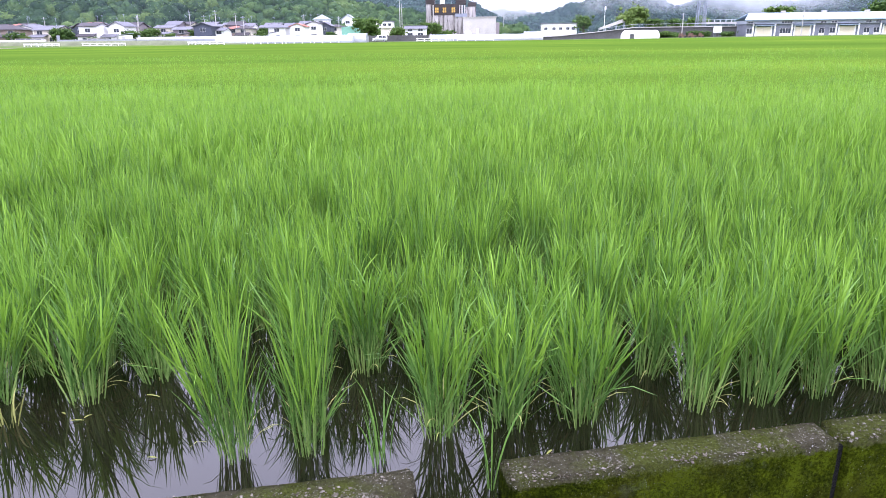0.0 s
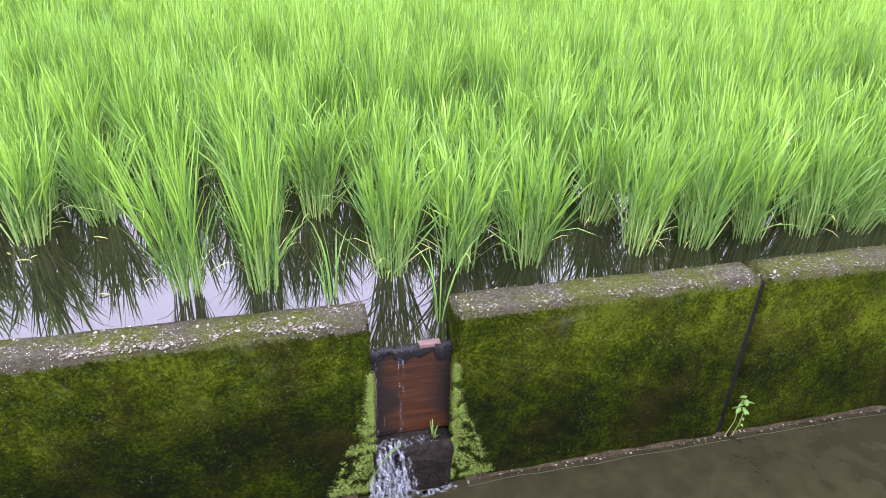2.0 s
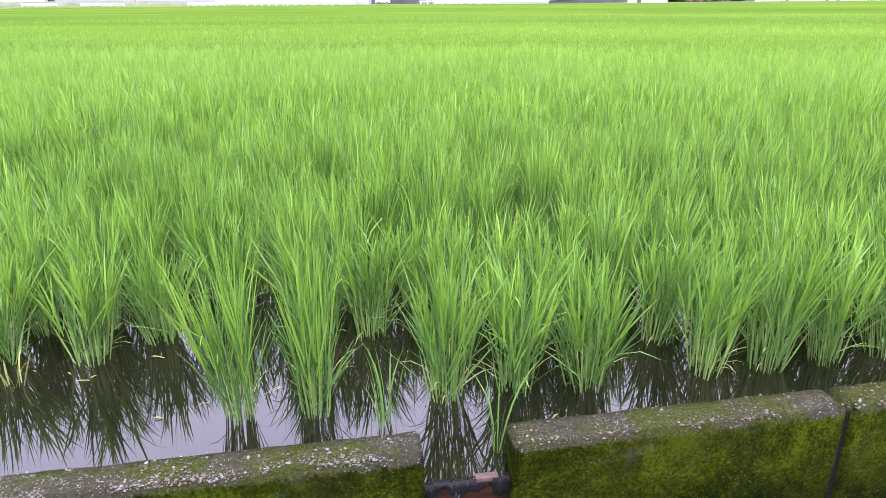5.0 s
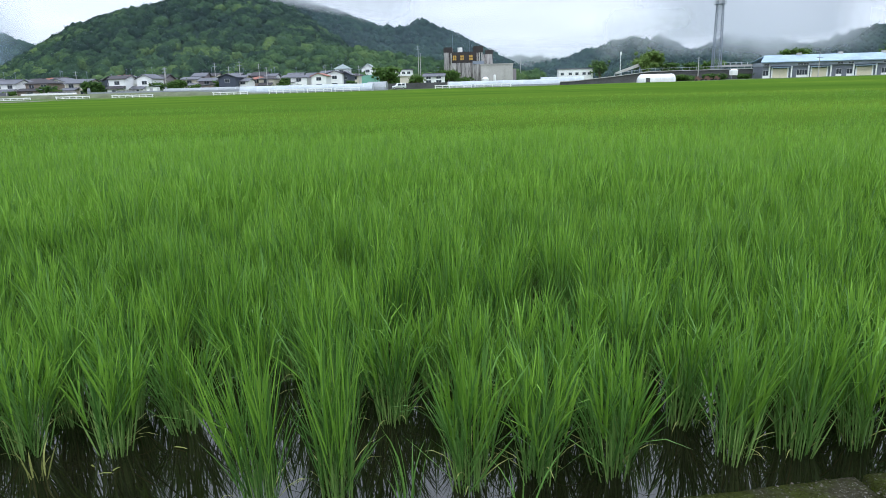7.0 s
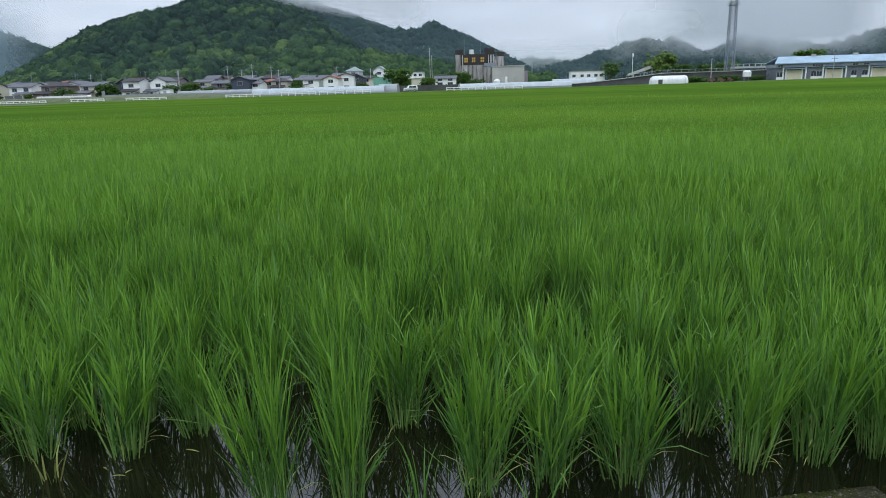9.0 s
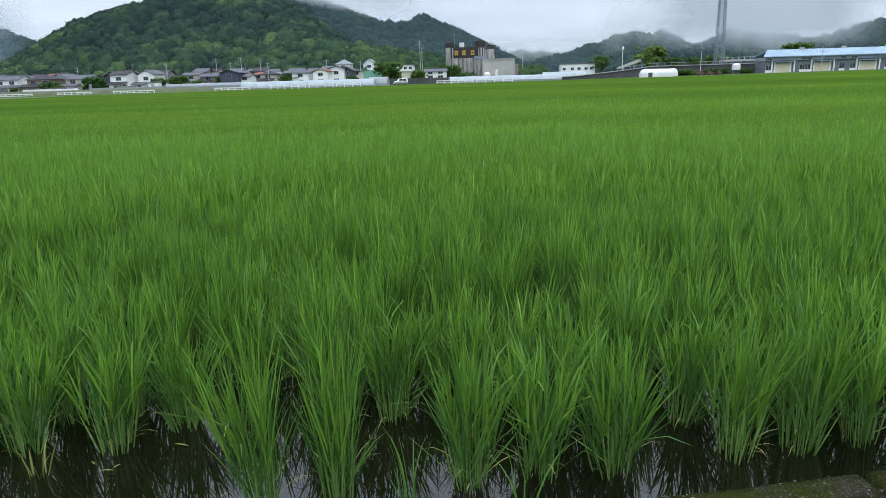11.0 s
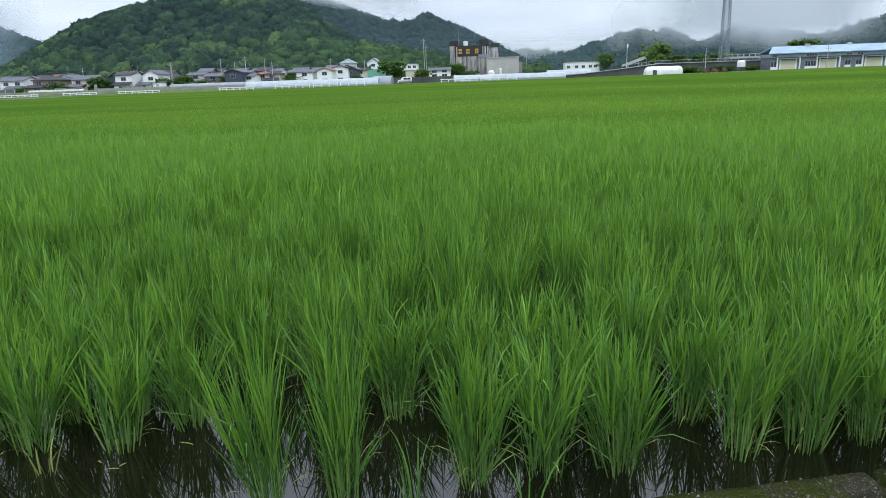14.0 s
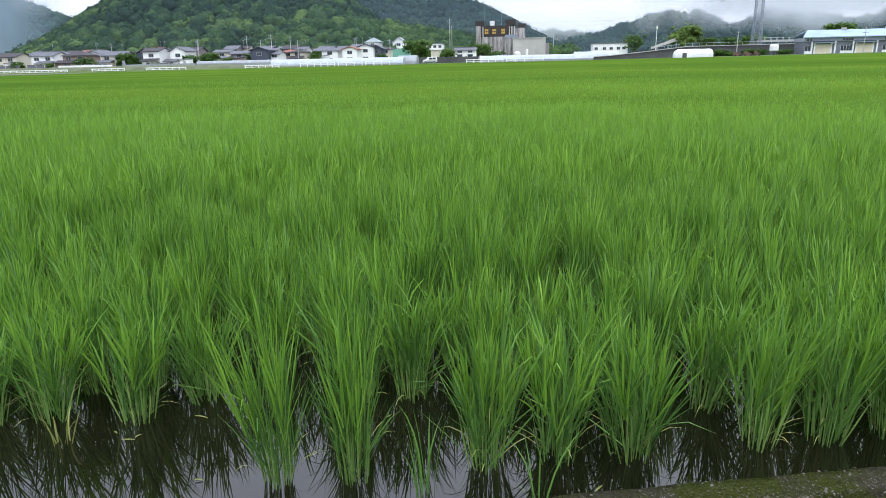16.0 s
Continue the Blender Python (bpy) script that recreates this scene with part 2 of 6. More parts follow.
    top = mix_node(n, l, math_node(n, l, "MULTIPLY", mossy, 0.7), top, ramp_node(n, l, math_node(n, l, "MULTIPLY_ADD", fine, 0.6, math_node(n, l, "MULTIPLY", noise_node(n, l, p, 260, 3, 0.8), 0.5)), [(0.40, (0.014, 0.020, 0.002)), (0.70, (0.088, 0.115, 0.010))]))
    # the top's growth laps a little over the edge
    sep = n.new("ShaderNodeSeparateXYZ")
    l.new(p, sep.inputs[0])
    lap = math_node(n, l, "MULTIPLY_ADD", mid, 0.085, math_node(n, l, "ADD", sep.outputs[2], -0.140))
    edge = ramp_node(n, l, math_node(n, l, "MULTIPLY_ADD", lap, 28.0, 0.0), [(0.1, (0, 0, 0)), (0.5, (1, 1, 1))])
    l.new(mix_node(n, l, edge, face, top), b.inputs["Base Color"])
    bump_node(n, l, b, math_node(n, l, "MULTIPLY_ADD", fine, 1.2, mid), 1.0, 0.016)
    return m


WALL = wall_material()
TURF = leaf_material("moss_turf", (0.010, 0.016, 0.001), (0.033, 0.048, 0.003), gloss=0.8, through_it=0.1, patch=6)


def lichen_material():
    m, n, l, b = material("lichen", 0.95, spec=0.1)
    geo = n.new("ShaderNodeNewGeometry")
    l.new(ramp_node(n, l, geo.outputs["Random Per Island"], [(0.0, (0.055, 0.046, 0.030)), (0.6, (0.130, 0.120, 0.094)), (1.0, (0.205, 0.192, 0.163))]), b.inputs["Base Color"])
    return m


LICHEN = lichen_material()


def board_material():
    m, n, l, b = material("wet_red_board", 0.5, spec=0.25)
    p = where(n)
    mp = n.new("ShaderNodeMapping")
    mp.inputs["Scale"].default_value = (3, 20, 60)
    l.new(p, mp.inputs[0])
    g = noise_node(n, l, mp.outputs[0], 1.0, 5, 0.65)
    s = noise_node(n, l, p, 9, 3)
    col = ramp_node(n, l, g, [(0.3, (0.009, 0.004, 0.0015)), (0.55, (0.031, 0.011, 0.003)), (0.78, (0.072, 0.027, 0.007))])
    sep = n.new("ShaderNodeSeparateXYZ")
    l.new(p, sep.inputs[0])
    slime = math_node(n, l, "MULTIPLY_ADD", math_node(n, l, "ABSOLUTE", math_node(n, l, "ADD", sep.outputs[0], 0.10)), 4.2, math_node(n, l, "ADD", s, -0.46))
    l.new(mix_node(n, l, ramp_node(n, l, slime, [(0.30, (0, 0, 0)), (0.50, (1, 1, 1))]), col, (0.009, 0.006, 0.004)), b.inputs["Base Color"])
    bump_node(n, l, b, g, 0.5, 0.006)
    return m


def gravel_material(name, a, c, scale):
    m, n, l, b = material(name, 0.85, spec=0.12)
    p = where(n)
    v = n.new("ShaderNodeTexVoronoi")
    v.inputs["Scale"].default_value = scale
    l.new(p, v.inputs["Vector"])
    s = n.new("ShaderNodeSeparateColor")
    l.new(v.outputs["Color"], s.inputs[0])
    f = math_node(n, l, "MULTIPLY_ADD", noise_node(n, l, p, 14, 4), 0.8, math_node(n, l, "MULTIPLY", s.outputs[0], 0.35))
    l.new(ramp_node(n, l, f, [(0.35, a), (0.62, tuple((x + y) / 2 for x, y in zip(a, c))), (0.85, c)]), b.inputs["Base Color"])
    bump_node(n, l, b, math_node(n, l, "MULTIPLY_ADD", v.outputs["Distance"], 0.4, noise_node(n, l, p, 60, 4, 0.7)), 0.6, 0.012)
    return m


BOARD = board_material()
FOOTING = gravel_material("footing_gravel", (0.009, 0.0065, 0.003), (0.043, 0.034, 0.018), 150)
RUBBLE = gravel_material("wet_rubble", (0.003, 0.0026, 0.0016), (0.015, 0.012, 0.008), 85)
SCUM = plain("dry_scum", (0.060, 0.054, 0.038), 0.9, scale=20, fine=80)
SHEET_JOINT_BLACK = plain("sheeting_joint_black", (0.006, 0.006, 0.006), 0.5, scale=30, fine=120, bump=0.3, spec=0.14)
PINK_CAP = plain("faded_red_plastic", (0.078, 0.046, 0.036), 0.6, vary=0.4, scale=60, fine=100)


def foam_material():
    """Broken white water: clear where thin, white in streaks that follow the fall."""
    m, n, l, b = material("falling_water", 0.12)
    b.inputs["IOR"].default_value = 1.33
    b.inputs["Base Color"].default_value = (0.22, 0.25, 0.26, 1)
    p = where(n)
    mp = n.new("ShaderNodeMapping")
    mp.inputs["Scale"].default_value = (80, 60, 15)
    l.new(p, mp.inputs[0])
    f = noise_node(n, l, mp.outputs[0], 1.0, 4, 0.65)
    clear = n.new("ShaderNodeBsdfTransparent")
    mx = n.new("ShaderNodeMixShader")
    l.new(ramp_node(n, l, f, [(0.48, (0, 0, 0)), (0.67, (0.62, 0.62, 0.62))]), mx.inputs[0])
    l.new(clear.outputs[0], mx.inputs[1]); l.new(b.outputs[0], mx.inputs[2])
    l.new(mx.outputs[0], n["Material Output"].inputs[0])
    bump_node(n, l, b, f, 0.8, 0.01)
    return m


FALLING = foam_material()


def ground_material():
    """Road asphalt on the near side, mud in the field, grass and soil beyond."""
    m, n, l, b = material("earth", 0.95, spec=0.2)
    p = place_of(n)
    g = ramp_node(n, l, math_node(n, l, "MULTIPLY_ADD", noise_node(n, l, p, 0.15, 4), 0.6, math_node(n, l, "MULTIPLY", noise_node(n, l, p, 2.5, 4), 0.4)),
                  [(0.32, (0.055, 0.085, 0.02)), (0.55, (0.085, 0.13, 0.03)), (0.72, (0.15, 0.14, 0.075))])
    l.new(g, b.inputs["Base Color"])
    bump_node(n, l, b, noise_node(n, l, p, 6, 4), 0.5, 0.05)
    return m


GROUND = ground_material()
VERGE = plain("verge_grass", (0.125, 0.140, 0.085), 0.95, vary=0.35, scale=0.35, fine=4, bump=0.5, spec=0.1)
MUD = plain("mud", (0.06, 0.045, 0.027), 0.6, scale=2, fine=14, bump=0.4)
ASPHALT = plain("asphalt", (0.055, 0.055, 0.056), 0.85, scale=0.8, fine=90, bump=0.4)


def forest_material(name, deep, fresh, light, patch, low=0.0):
    """Tree crowns: each its own tone, in stands of like kind; 'low' favours pale bamboo near the foot of the slope."""
    m, n, l, b = material(name, 0.9, spec=0.1)
    geo = n.new("ShaderNodeNewGeometry")
    tone = n.new("ShaderNodeAttribute")
    tone.attribute_name = "tone"
    field = noise_node(n, l, geo.outputs["Position"], patch, 4, 0.6)
    fine = noise_node(n, l, geo.outputs["Position"], 0.55, 5, 0.8)
    f = math_node(n, l, "MULTIPLY_ADD", field, 1.7, math_node(n, l, "MULTIPLY_ADD", fine, 0.75,
                  math_node(n, l, "MULTIPLY_ADD", tone.outputs["Fac"], 0.40, -0.97)))
    bump_node(n, l, b, fine, 1.0, 1.2)
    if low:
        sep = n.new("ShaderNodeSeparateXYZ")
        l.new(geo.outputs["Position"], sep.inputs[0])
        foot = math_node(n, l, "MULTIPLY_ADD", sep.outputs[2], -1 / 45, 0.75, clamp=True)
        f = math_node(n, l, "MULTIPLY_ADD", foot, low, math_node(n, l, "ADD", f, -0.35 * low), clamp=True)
    l.new(ramp_node(n, l, f, [(0.20, deep), (0.52, fresh), (0.84, light)]), b.inputs["Base Color"])
    return m


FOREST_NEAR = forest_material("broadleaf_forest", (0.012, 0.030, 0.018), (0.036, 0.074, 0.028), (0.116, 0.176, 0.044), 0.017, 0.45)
# bluer, darker greens: the haze of distance is put into this colour
FOREST_FAR = forest_material("haze_tinted_forest", (0.009, 0.026, 0.023), (0.014, 0.038, 0.028), (0.028, 0.060, 0.036), 0.010)
BAMBOO = forest_material("bamboo_grove", (0.022, 0.052, 0.018), (0.052, 0.100, 0.028), (0.110, 0.168, 0.046), 0.024)
TREE_LEAF = leaf_material("tree_leaf", (0.028, 0.066, 0.017), (0.098, 0.170, 0.036), patch=0.4, gloss=0.6, through_it=0.25)
BARK = plain("bark", (0.10, 0.075, 0.05), 0.9, scale=3, fine=25)
WHITE_WALL = plain("white_plaster", (0.84, 0.84, 0.82), 0.8, vary=0.08, scale=0.3, fine=4)
CREAM_WALL = plain("cream_plaster", (0.60, 0.56, 0.46), 0.8, vary=0.12, scale=0.3, fine=4)
GREY_WALL = plain("grey_siding", (0.24, 0.21, 0.23), 0.8, scale=0.4, fine=5)
BROWN_WALL = plain("brown_siding", (0.25, 0.20, 0.165), 0.8, scale=0.4, fine=5)
NAVY_WALL = plain("dark_blue_siding", (0.055, 0.065, 0.095), 0.7, scale=0.4, fine=5)
GREY_TILE = plain("grey_roof_tile", (0.135, 0.138, 0.158), 0.7, scale=0.5, fine=6, bump=0.4, spec=0.15)
DARK_TILE = plain("dark_roof_tile", (0.062, 0.058, 0.064), 0.7, scale=0.5, fine=6, bump=0.4, spec=0.15)
RED_TILE = plain("red_brown_roof_tile", (0.28, 0.125, 0.095), 0.7, scale=0.5, fine=6, bump=0.4, spec=0.15)
PALE_TILE = plain("weathered_green_grey_roof", (0.27, 0.32, 0.31), 0.7, scale=0.5, fine=6)
GLASS = plain("window_glass", (0.035, 0.045, 0.055), 0.08, vary=0.3, scale=0.5, fine=3)
FRAME = plain("aluminium_frame", (0.45, 0.45, 0.45), 0.4, 0.6, vary=0.08)
FILM = plain("greenhouse_film", (0.38, 0.42, 0.45), 0.4, vary=0.22, scale=0.5, fine=3)
FILM_GREY = plain("aged_greenhouse_film", (0.26, 0.28, 0.295), 0.45, vary=0.2, scale=0.4, fine=3)
PIPE = plain("galvanised_pipe", (0.55, 0.57, 0.58), 0.35, 0.7, vary=0.1)
WHITE_PAINT = plain("white_paint", (0.78, 0.78, 0.76), 0.5, vary=0.08, scale=0.6, fine=6)
CAR_PAINT = plain("white_car_paint", (0.75, 0.76, 0.77), 0.2, vary=0.03)
TYRE = plain("tyre_rubber", (0.02, 0.02, 0.02), 0.8)
GREEN_SHEET = plain("green_sheeting", (0.16, 0.36, 0.27), 0.6, scale=0.5, fine=4)
BLUE_ROOF = plain("pale_blue_metal_roof", (0.30, 0.40, 0.50), 0.5, vary=0.30, scale=0.25, fine=2.5)
CONCRETE = plain("concrete", (0.42, 0.405, 0.38), 0.9, vary=0.25, scale=0.25, fine=3, bump=0.2)
DARK_CONCRETE = plain("weathered_dark_wall", (0.075, 0.076, 0.076), 0.9, vary=0.4, scale=0.25, fine=2.5, bump=0.3)
RUST = plain("rust_black_cladding", (0.034, 0.029, 0.028), 0.8, vary=0.4, scale=0.35, fine=3)
YELLOW_PANEL = plain("ochre_panel", (0.50, 0.31, 0.06), 0.6, vary=0.2, scale=0.8, fine=4)
CREAM_DOOR = plain("cream_shutter", (0.66, 0.60, 0.44), 0.6, vary=0.1, scale=0.5, fine=4)
STEEL = plain("tower_steel", (0.23, 0.26, 0.31), 0.5, 0.3, vary=0.12)
SLATE_WALL = plain("slate_grey_panel", (0.150, 0.165, 0.195), 0.75, vary=0.25, scale=0.4, fine=4)
BLUE_AWNING = plain("faded_blue_awning", (0.22, 0.29, 0.36), 0.6, vary=0.2, scale=0.6, fine=4)
BLUE_GREY_WALL = plain("blue_grey_panel", (0.27, 0.30, 0.34), 0.75, vary=0.25, scale=0.4, fine=4)
TREE_PALE = leaf_material("pale_tree_leaf", (0.060, 0.110, 0.030), (0.160, 0.235, 0.060), patch=0.4, gloss=0.6, through_it=0.25)
HUT_FILM = plain("milky_film", (0.70, 0.71, 0.70), 0.45, vary=0.16, scale=0.7, fine=4)
ORANGE = plain("orange_machine_paint", (0.12, 0.065, 0.045), 0.6, vary=0.4, scale=2, fine=8)


def silo_material():
    m, n, l, b = material("stained_silo_concrete", 0.9)
    p = place_of(n)
    mp = n.new("ShaderNodeMapping")
    mp.inputs["Scale"].default_value = (0.9, 0.9, 0.12)
    l.new(p, mp.inputs[0])
    f = noise_node(n, l, mp.outputs[0], 1.2, 5, 0.65)
    l.new(ramp_node(n, l, f, [(0.36, (0.055, 0.050, 0.048)), (0.48, (0.30, 0.285, 0.275)), (0.70, (0.52, 0.50, 0.475))]), b.inputs["Base Color"])
    return m


SILO = silo_material()


def cloud_material(name, cover, soft, most, edge=4.0, colour=(0.95, 0.96, 0.98, 1)):
    """Low cloud: a thin sheet that lets light through, thick and thin by noise, fading out at its border."""
    m, n, l, b = material(name, 1.0)
    n.remove(b)
    tc = n.new("ShaderNodeTexCoord")
    sep = n.new("ShaderNodeSeparateXYZ")
    l.new(tc.outputs["UV"], sep.inputs[0])
    noi = noise_node(n, l, place_of(n), 0.012, 6, 0.58)

    u, v = sep.outputs[0], sep.outputs[1]
    low = math_node(n, l, "MULTIPLY_ADD", v, edge, math_node(n, l, "MULTIPLY_ADD", noi, soft * 3.0, -1.5 * soft - cover), clamp=True)
    high = math_node(n, l, "MULTIPLY", math_node(n, l, "SUBTRACT", 1.0, v), 2.5, clamp=True)
    ends = math_node(n, l, "MULTIPLY", math_node(n, l, "MULTIPLY", u, math_node(n, l, "SUBTRACT", 1.0, u)), 6.0, clamp=True)
    a = math_node(n, l, "MULTIPLY", math_node(n, l, "MULTIPLY", low, high), math_node(n, l, "MULTIPLY", math_node(n, l, "POWER", ends, 1.6), most))
    d, t, tr, add, mx = (n.new("ShaderNodeBsdfDiffuse"), n.new("ShaderNodeBsdfTranslucent"), n.new("ShaderNodeBsdfTransparent"),
                         n.new("ShaderNodeMixShader"), n.new("ShaderNodeMixShader"))
    d.inputs[0].default_value = t.inputs[0].default_value = colour
    add.inputs[0].default_value = 0.5
    l.new(d.outputs[0], add.inputs[1]); l.new(t.outputs[0], add.inputs[2])
    l.new(a, mx.inputs[0]); l.new(tr.outputs[0], mx.inputs[1]); l.new(add.outputs[0], mx.inputs[2])
    l.new(mx.outputs[0], n["Material Output"].inputs[0])
    return m


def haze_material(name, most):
    """Added blue sheet standing for haze between the near and the far slopes: a thin even veil that dies out upwards.
    """
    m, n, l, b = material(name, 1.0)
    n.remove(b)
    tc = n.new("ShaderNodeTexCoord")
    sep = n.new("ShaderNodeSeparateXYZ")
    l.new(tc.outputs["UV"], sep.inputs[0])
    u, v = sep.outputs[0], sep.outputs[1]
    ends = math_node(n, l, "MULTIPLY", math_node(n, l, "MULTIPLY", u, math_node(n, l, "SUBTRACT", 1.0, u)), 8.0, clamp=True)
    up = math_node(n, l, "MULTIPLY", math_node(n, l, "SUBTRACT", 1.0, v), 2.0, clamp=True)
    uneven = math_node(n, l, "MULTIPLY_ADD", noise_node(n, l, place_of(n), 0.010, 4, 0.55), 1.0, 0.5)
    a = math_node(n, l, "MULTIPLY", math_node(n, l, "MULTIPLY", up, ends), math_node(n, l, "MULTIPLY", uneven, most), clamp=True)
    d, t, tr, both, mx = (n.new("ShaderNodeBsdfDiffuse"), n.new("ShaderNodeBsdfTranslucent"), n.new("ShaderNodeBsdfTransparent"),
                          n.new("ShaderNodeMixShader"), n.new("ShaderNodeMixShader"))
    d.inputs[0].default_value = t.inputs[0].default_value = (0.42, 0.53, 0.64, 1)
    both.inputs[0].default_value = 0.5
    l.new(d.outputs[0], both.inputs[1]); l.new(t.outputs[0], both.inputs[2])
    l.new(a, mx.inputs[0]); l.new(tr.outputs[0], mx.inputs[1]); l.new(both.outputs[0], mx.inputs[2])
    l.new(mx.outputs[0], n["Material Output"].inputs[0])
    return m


# ---- building helpers ----
def link(name, mesh, mat, parent=None, label="", smooth=False):
    if mat is not None:
        mesh.materials.append(mat)
    if smooth:
        mesh.shade_smooth()
    ob = new(name, mesh)
    if parent is not None:
        ob.parent = parent
    if label:
        ob["label"] = label
    return ob


def part(name, bm, mat, parent=None, label="", smooth=False):
    mesh = bpy.data.meshes.new(name)
    bm.normal_update()
    bm.to_mesh(mesh)
    bm.free()
    return link(name, mesh, mat, parent, label, smooth)


def empty(name, m, label="", category="", group="", kind=""):
    ob = new(name)
    ob.empty_display_size = 0.2
    ob.matrix_world = SITE @ m if m.translation.y > 150 else m
    return tagged(ob, label, category, group, kind)


def box(bm, x0, x1, y0, y1, z0, z1):
    v = [bm.verts.new((x, y, z)) for z in (z0, z1) for x, y in ((x0, y0), (x1, y0), (x1, y1), (x0, y1))]
    for f in ((3, 2, 1, 0), (4, 5, 6, 7), (0, 1, 5, 4), (1, 2, 6, 5), (2, 3, 7, 6), (3, 0, 4, 7)):
        bm.faces.new([v[i] for i in f])
    return v


def boxes(*rows):
    bm = bmesh.new()
    for r in rows:
        box(bm, *r)
    return bm


def prism(bm, outline, y0, y1):
    """A closed outline in x, z carried from y0 to y1."""
    a = [bm.verts.new((x, y0, z)) for x, z in outline]
    c = [bm.verts.new((x, y1, z)) for x, z in outline]
    bm.faces.new(a)
    bm.faces.new(c[::-1])
    k = len(a)
    for i in range(k):
        bm.faces.new((a[i], c[i], c[(i + 1) % k], a[(i + 1) % k]))


def rod(bm, a, b, r0, r1=None, sides=6):
    a, b = Vector(a), Vector(b)
    d = (b - a).normalized()
    s = d.orthogonal().normalized()
    t = d.cross(s)
    r1 = r0 if r1 is None else r1
    rings = [[bm.verts.new(p + r * (math.cos(k) * s + math.sin(k) * t)) for k in (2 * math.pi * i / sides for i in range(sides))] for p, r in ((a, r0), (b, r1))]
    for i in range(sides):
        j = (i + 1) % sides
        bm.faces.new((rings[0][i], rings[0][j], rings[1][j], rings[1][i]))
    bm.faces.new(rings[0][::-1])
    bm.faces.new(rings[1])


def array_mesh(name, verts, faces):
    """A mesh from numpy arrays; faces: (m, 3) or (m, 4)."""
    me = bpy.data.meshes.new(name)
    k = faces.shape[1]
    me.vertices.add(len(verts))
    me.vertices.foreach_set("co", verts.astype(np.float32).ravel())
    me.loops.add(faces.size)
    me.loops.foreach_set("vertex_index", faces.astype(np.int32).ravel())
    me.polygons.add(len(faces))
    me.polygons.foreach_set("loop_start", np.arange(0, faces.size, k, dtype=np.int32))
    me.update(calc_edges=True)
    return me


rng = np.random.default_rng(7)


def blades(x, y, z, az, lean, bend, length, width, segs, twist):
    """Narrow leaves: each starts at (x, y, z), leans out towards az and bends over by 'bend' along its length."""
    k = len(x)
    t = np.linspace(0, 1, segs + 1)
    ang = lean[:, None] + bend[:, None] * t[None, :] ** 2.2
    step = (length / segs)[:, None]
    am = (ang[:, :-1] + ang[:, 1:]) / 2
    out = np.concatenate([np.zeros((k, 1)), np.cumsum(np.sin(am) * step, 1)], 1)
    up = np.concatenate([np.zeros((k, 1)), np.cumsum(np.cos(am) * step, 1)], 1)
    px, py, pz = x[:, None] + np.cos(az)[:, None] * out, y[:, None] + np.sin(az)[:, None] * out, z[:, None] + up
    shape = np.clip(np.minimum(0.55 + 1.6 * t, 2.2 * (1 - t) ** 0.75), 0.0, 1.0)
    shape[-1] = 0.02 if segs > 1 else 0.30
    w = 0.5 * width[:, None] * shape[None, :]
    sa = az + np.pi / 2 + twist
    sx, sy = np.cos(sa)[:, None] * w, np.sin(sa)[:, None] * w
    v = np.stack([np.stack([px - sx, py - sy, pz], -1), np.stack([px + sx, py + sy, pz], -1)], 2).reshape(-1, 3)
    i = np.arange(segs)
    q = np.stack([2 * i, 2 * i + 1, 2 * i + 3, 2 * i + 2], -1)
    f = (np.arange(k)[:, None, None] * 2 * (segs + 1) + q[None]).reshape(-1, 4)
    return v, f


def lumps(centres, radii, seed, squash=0.85, sub=1, rough=0.28):
    """Many leafy clumps in one mesh: noisy small icospheres."""
    bm = bmesh.new()
    bmesh.ops.create_icosphere(bm, subdivisions=sub, radius=1)
    bv = np.array([v.co[:] for v in bm.verts])
    bf = np.array([[v.index for v in f.verts] for f in bm.faces])
    bm.free()
    r = np.random.default_rng(seed)
    k = len(centres)
    d = 1 + r.normal(0, rough, (k, len(bv), 1))
    v = bv[None] * d * radii[:, None, None]
    v[:, :, 2] *= squash
    v += centres[:, None, :]
    f = (np.arange(k)[:, None, None] * len(bv) + bf[None]).reshape(-1, 3)
    return v.reshape(-1, 3), f


def leaf_crowns(centres, radii, seed, sprays=16, leaf=0.10, detail=2):
    """Tree crowns: uneven rounded masses with ragged leaf sprays round them; also one tone for each crown."""
    r = np.random.default_rng(seed)
    k = len(centres)
    v, f = lumps(centres, radii * 0.94, seed, 1.0, detail, 0.17)
    per = len(v) // k
    d = r.normal(0, 1, (k, sprays, 3))
    d[:, :, 2] = np.abs(d[:, :, 2]) - 0.2
    d /= np.linalg.norm(d, axis=2, keepdims=True)
    p = centres[:, None, :] + d * radii[:, None, None] * r.uniform(0.95, 1.12, (k, sprays, 1))
    tri = p[:, :, None, :] + r.normal(0, leaf, (k, sprays, 3, 3)) * radii[:, None, None, None]
    w = tri.reshape(-1, 3)
    tone = r.random(k)
    return np.concatenate([v, w]), np.concatenate([f, np.arange(len(w)).reshape(-1, 3) + len(v)]), np.concatenate([np.repeat(tone, per), np.repeat(tone, 3 * sprays)])


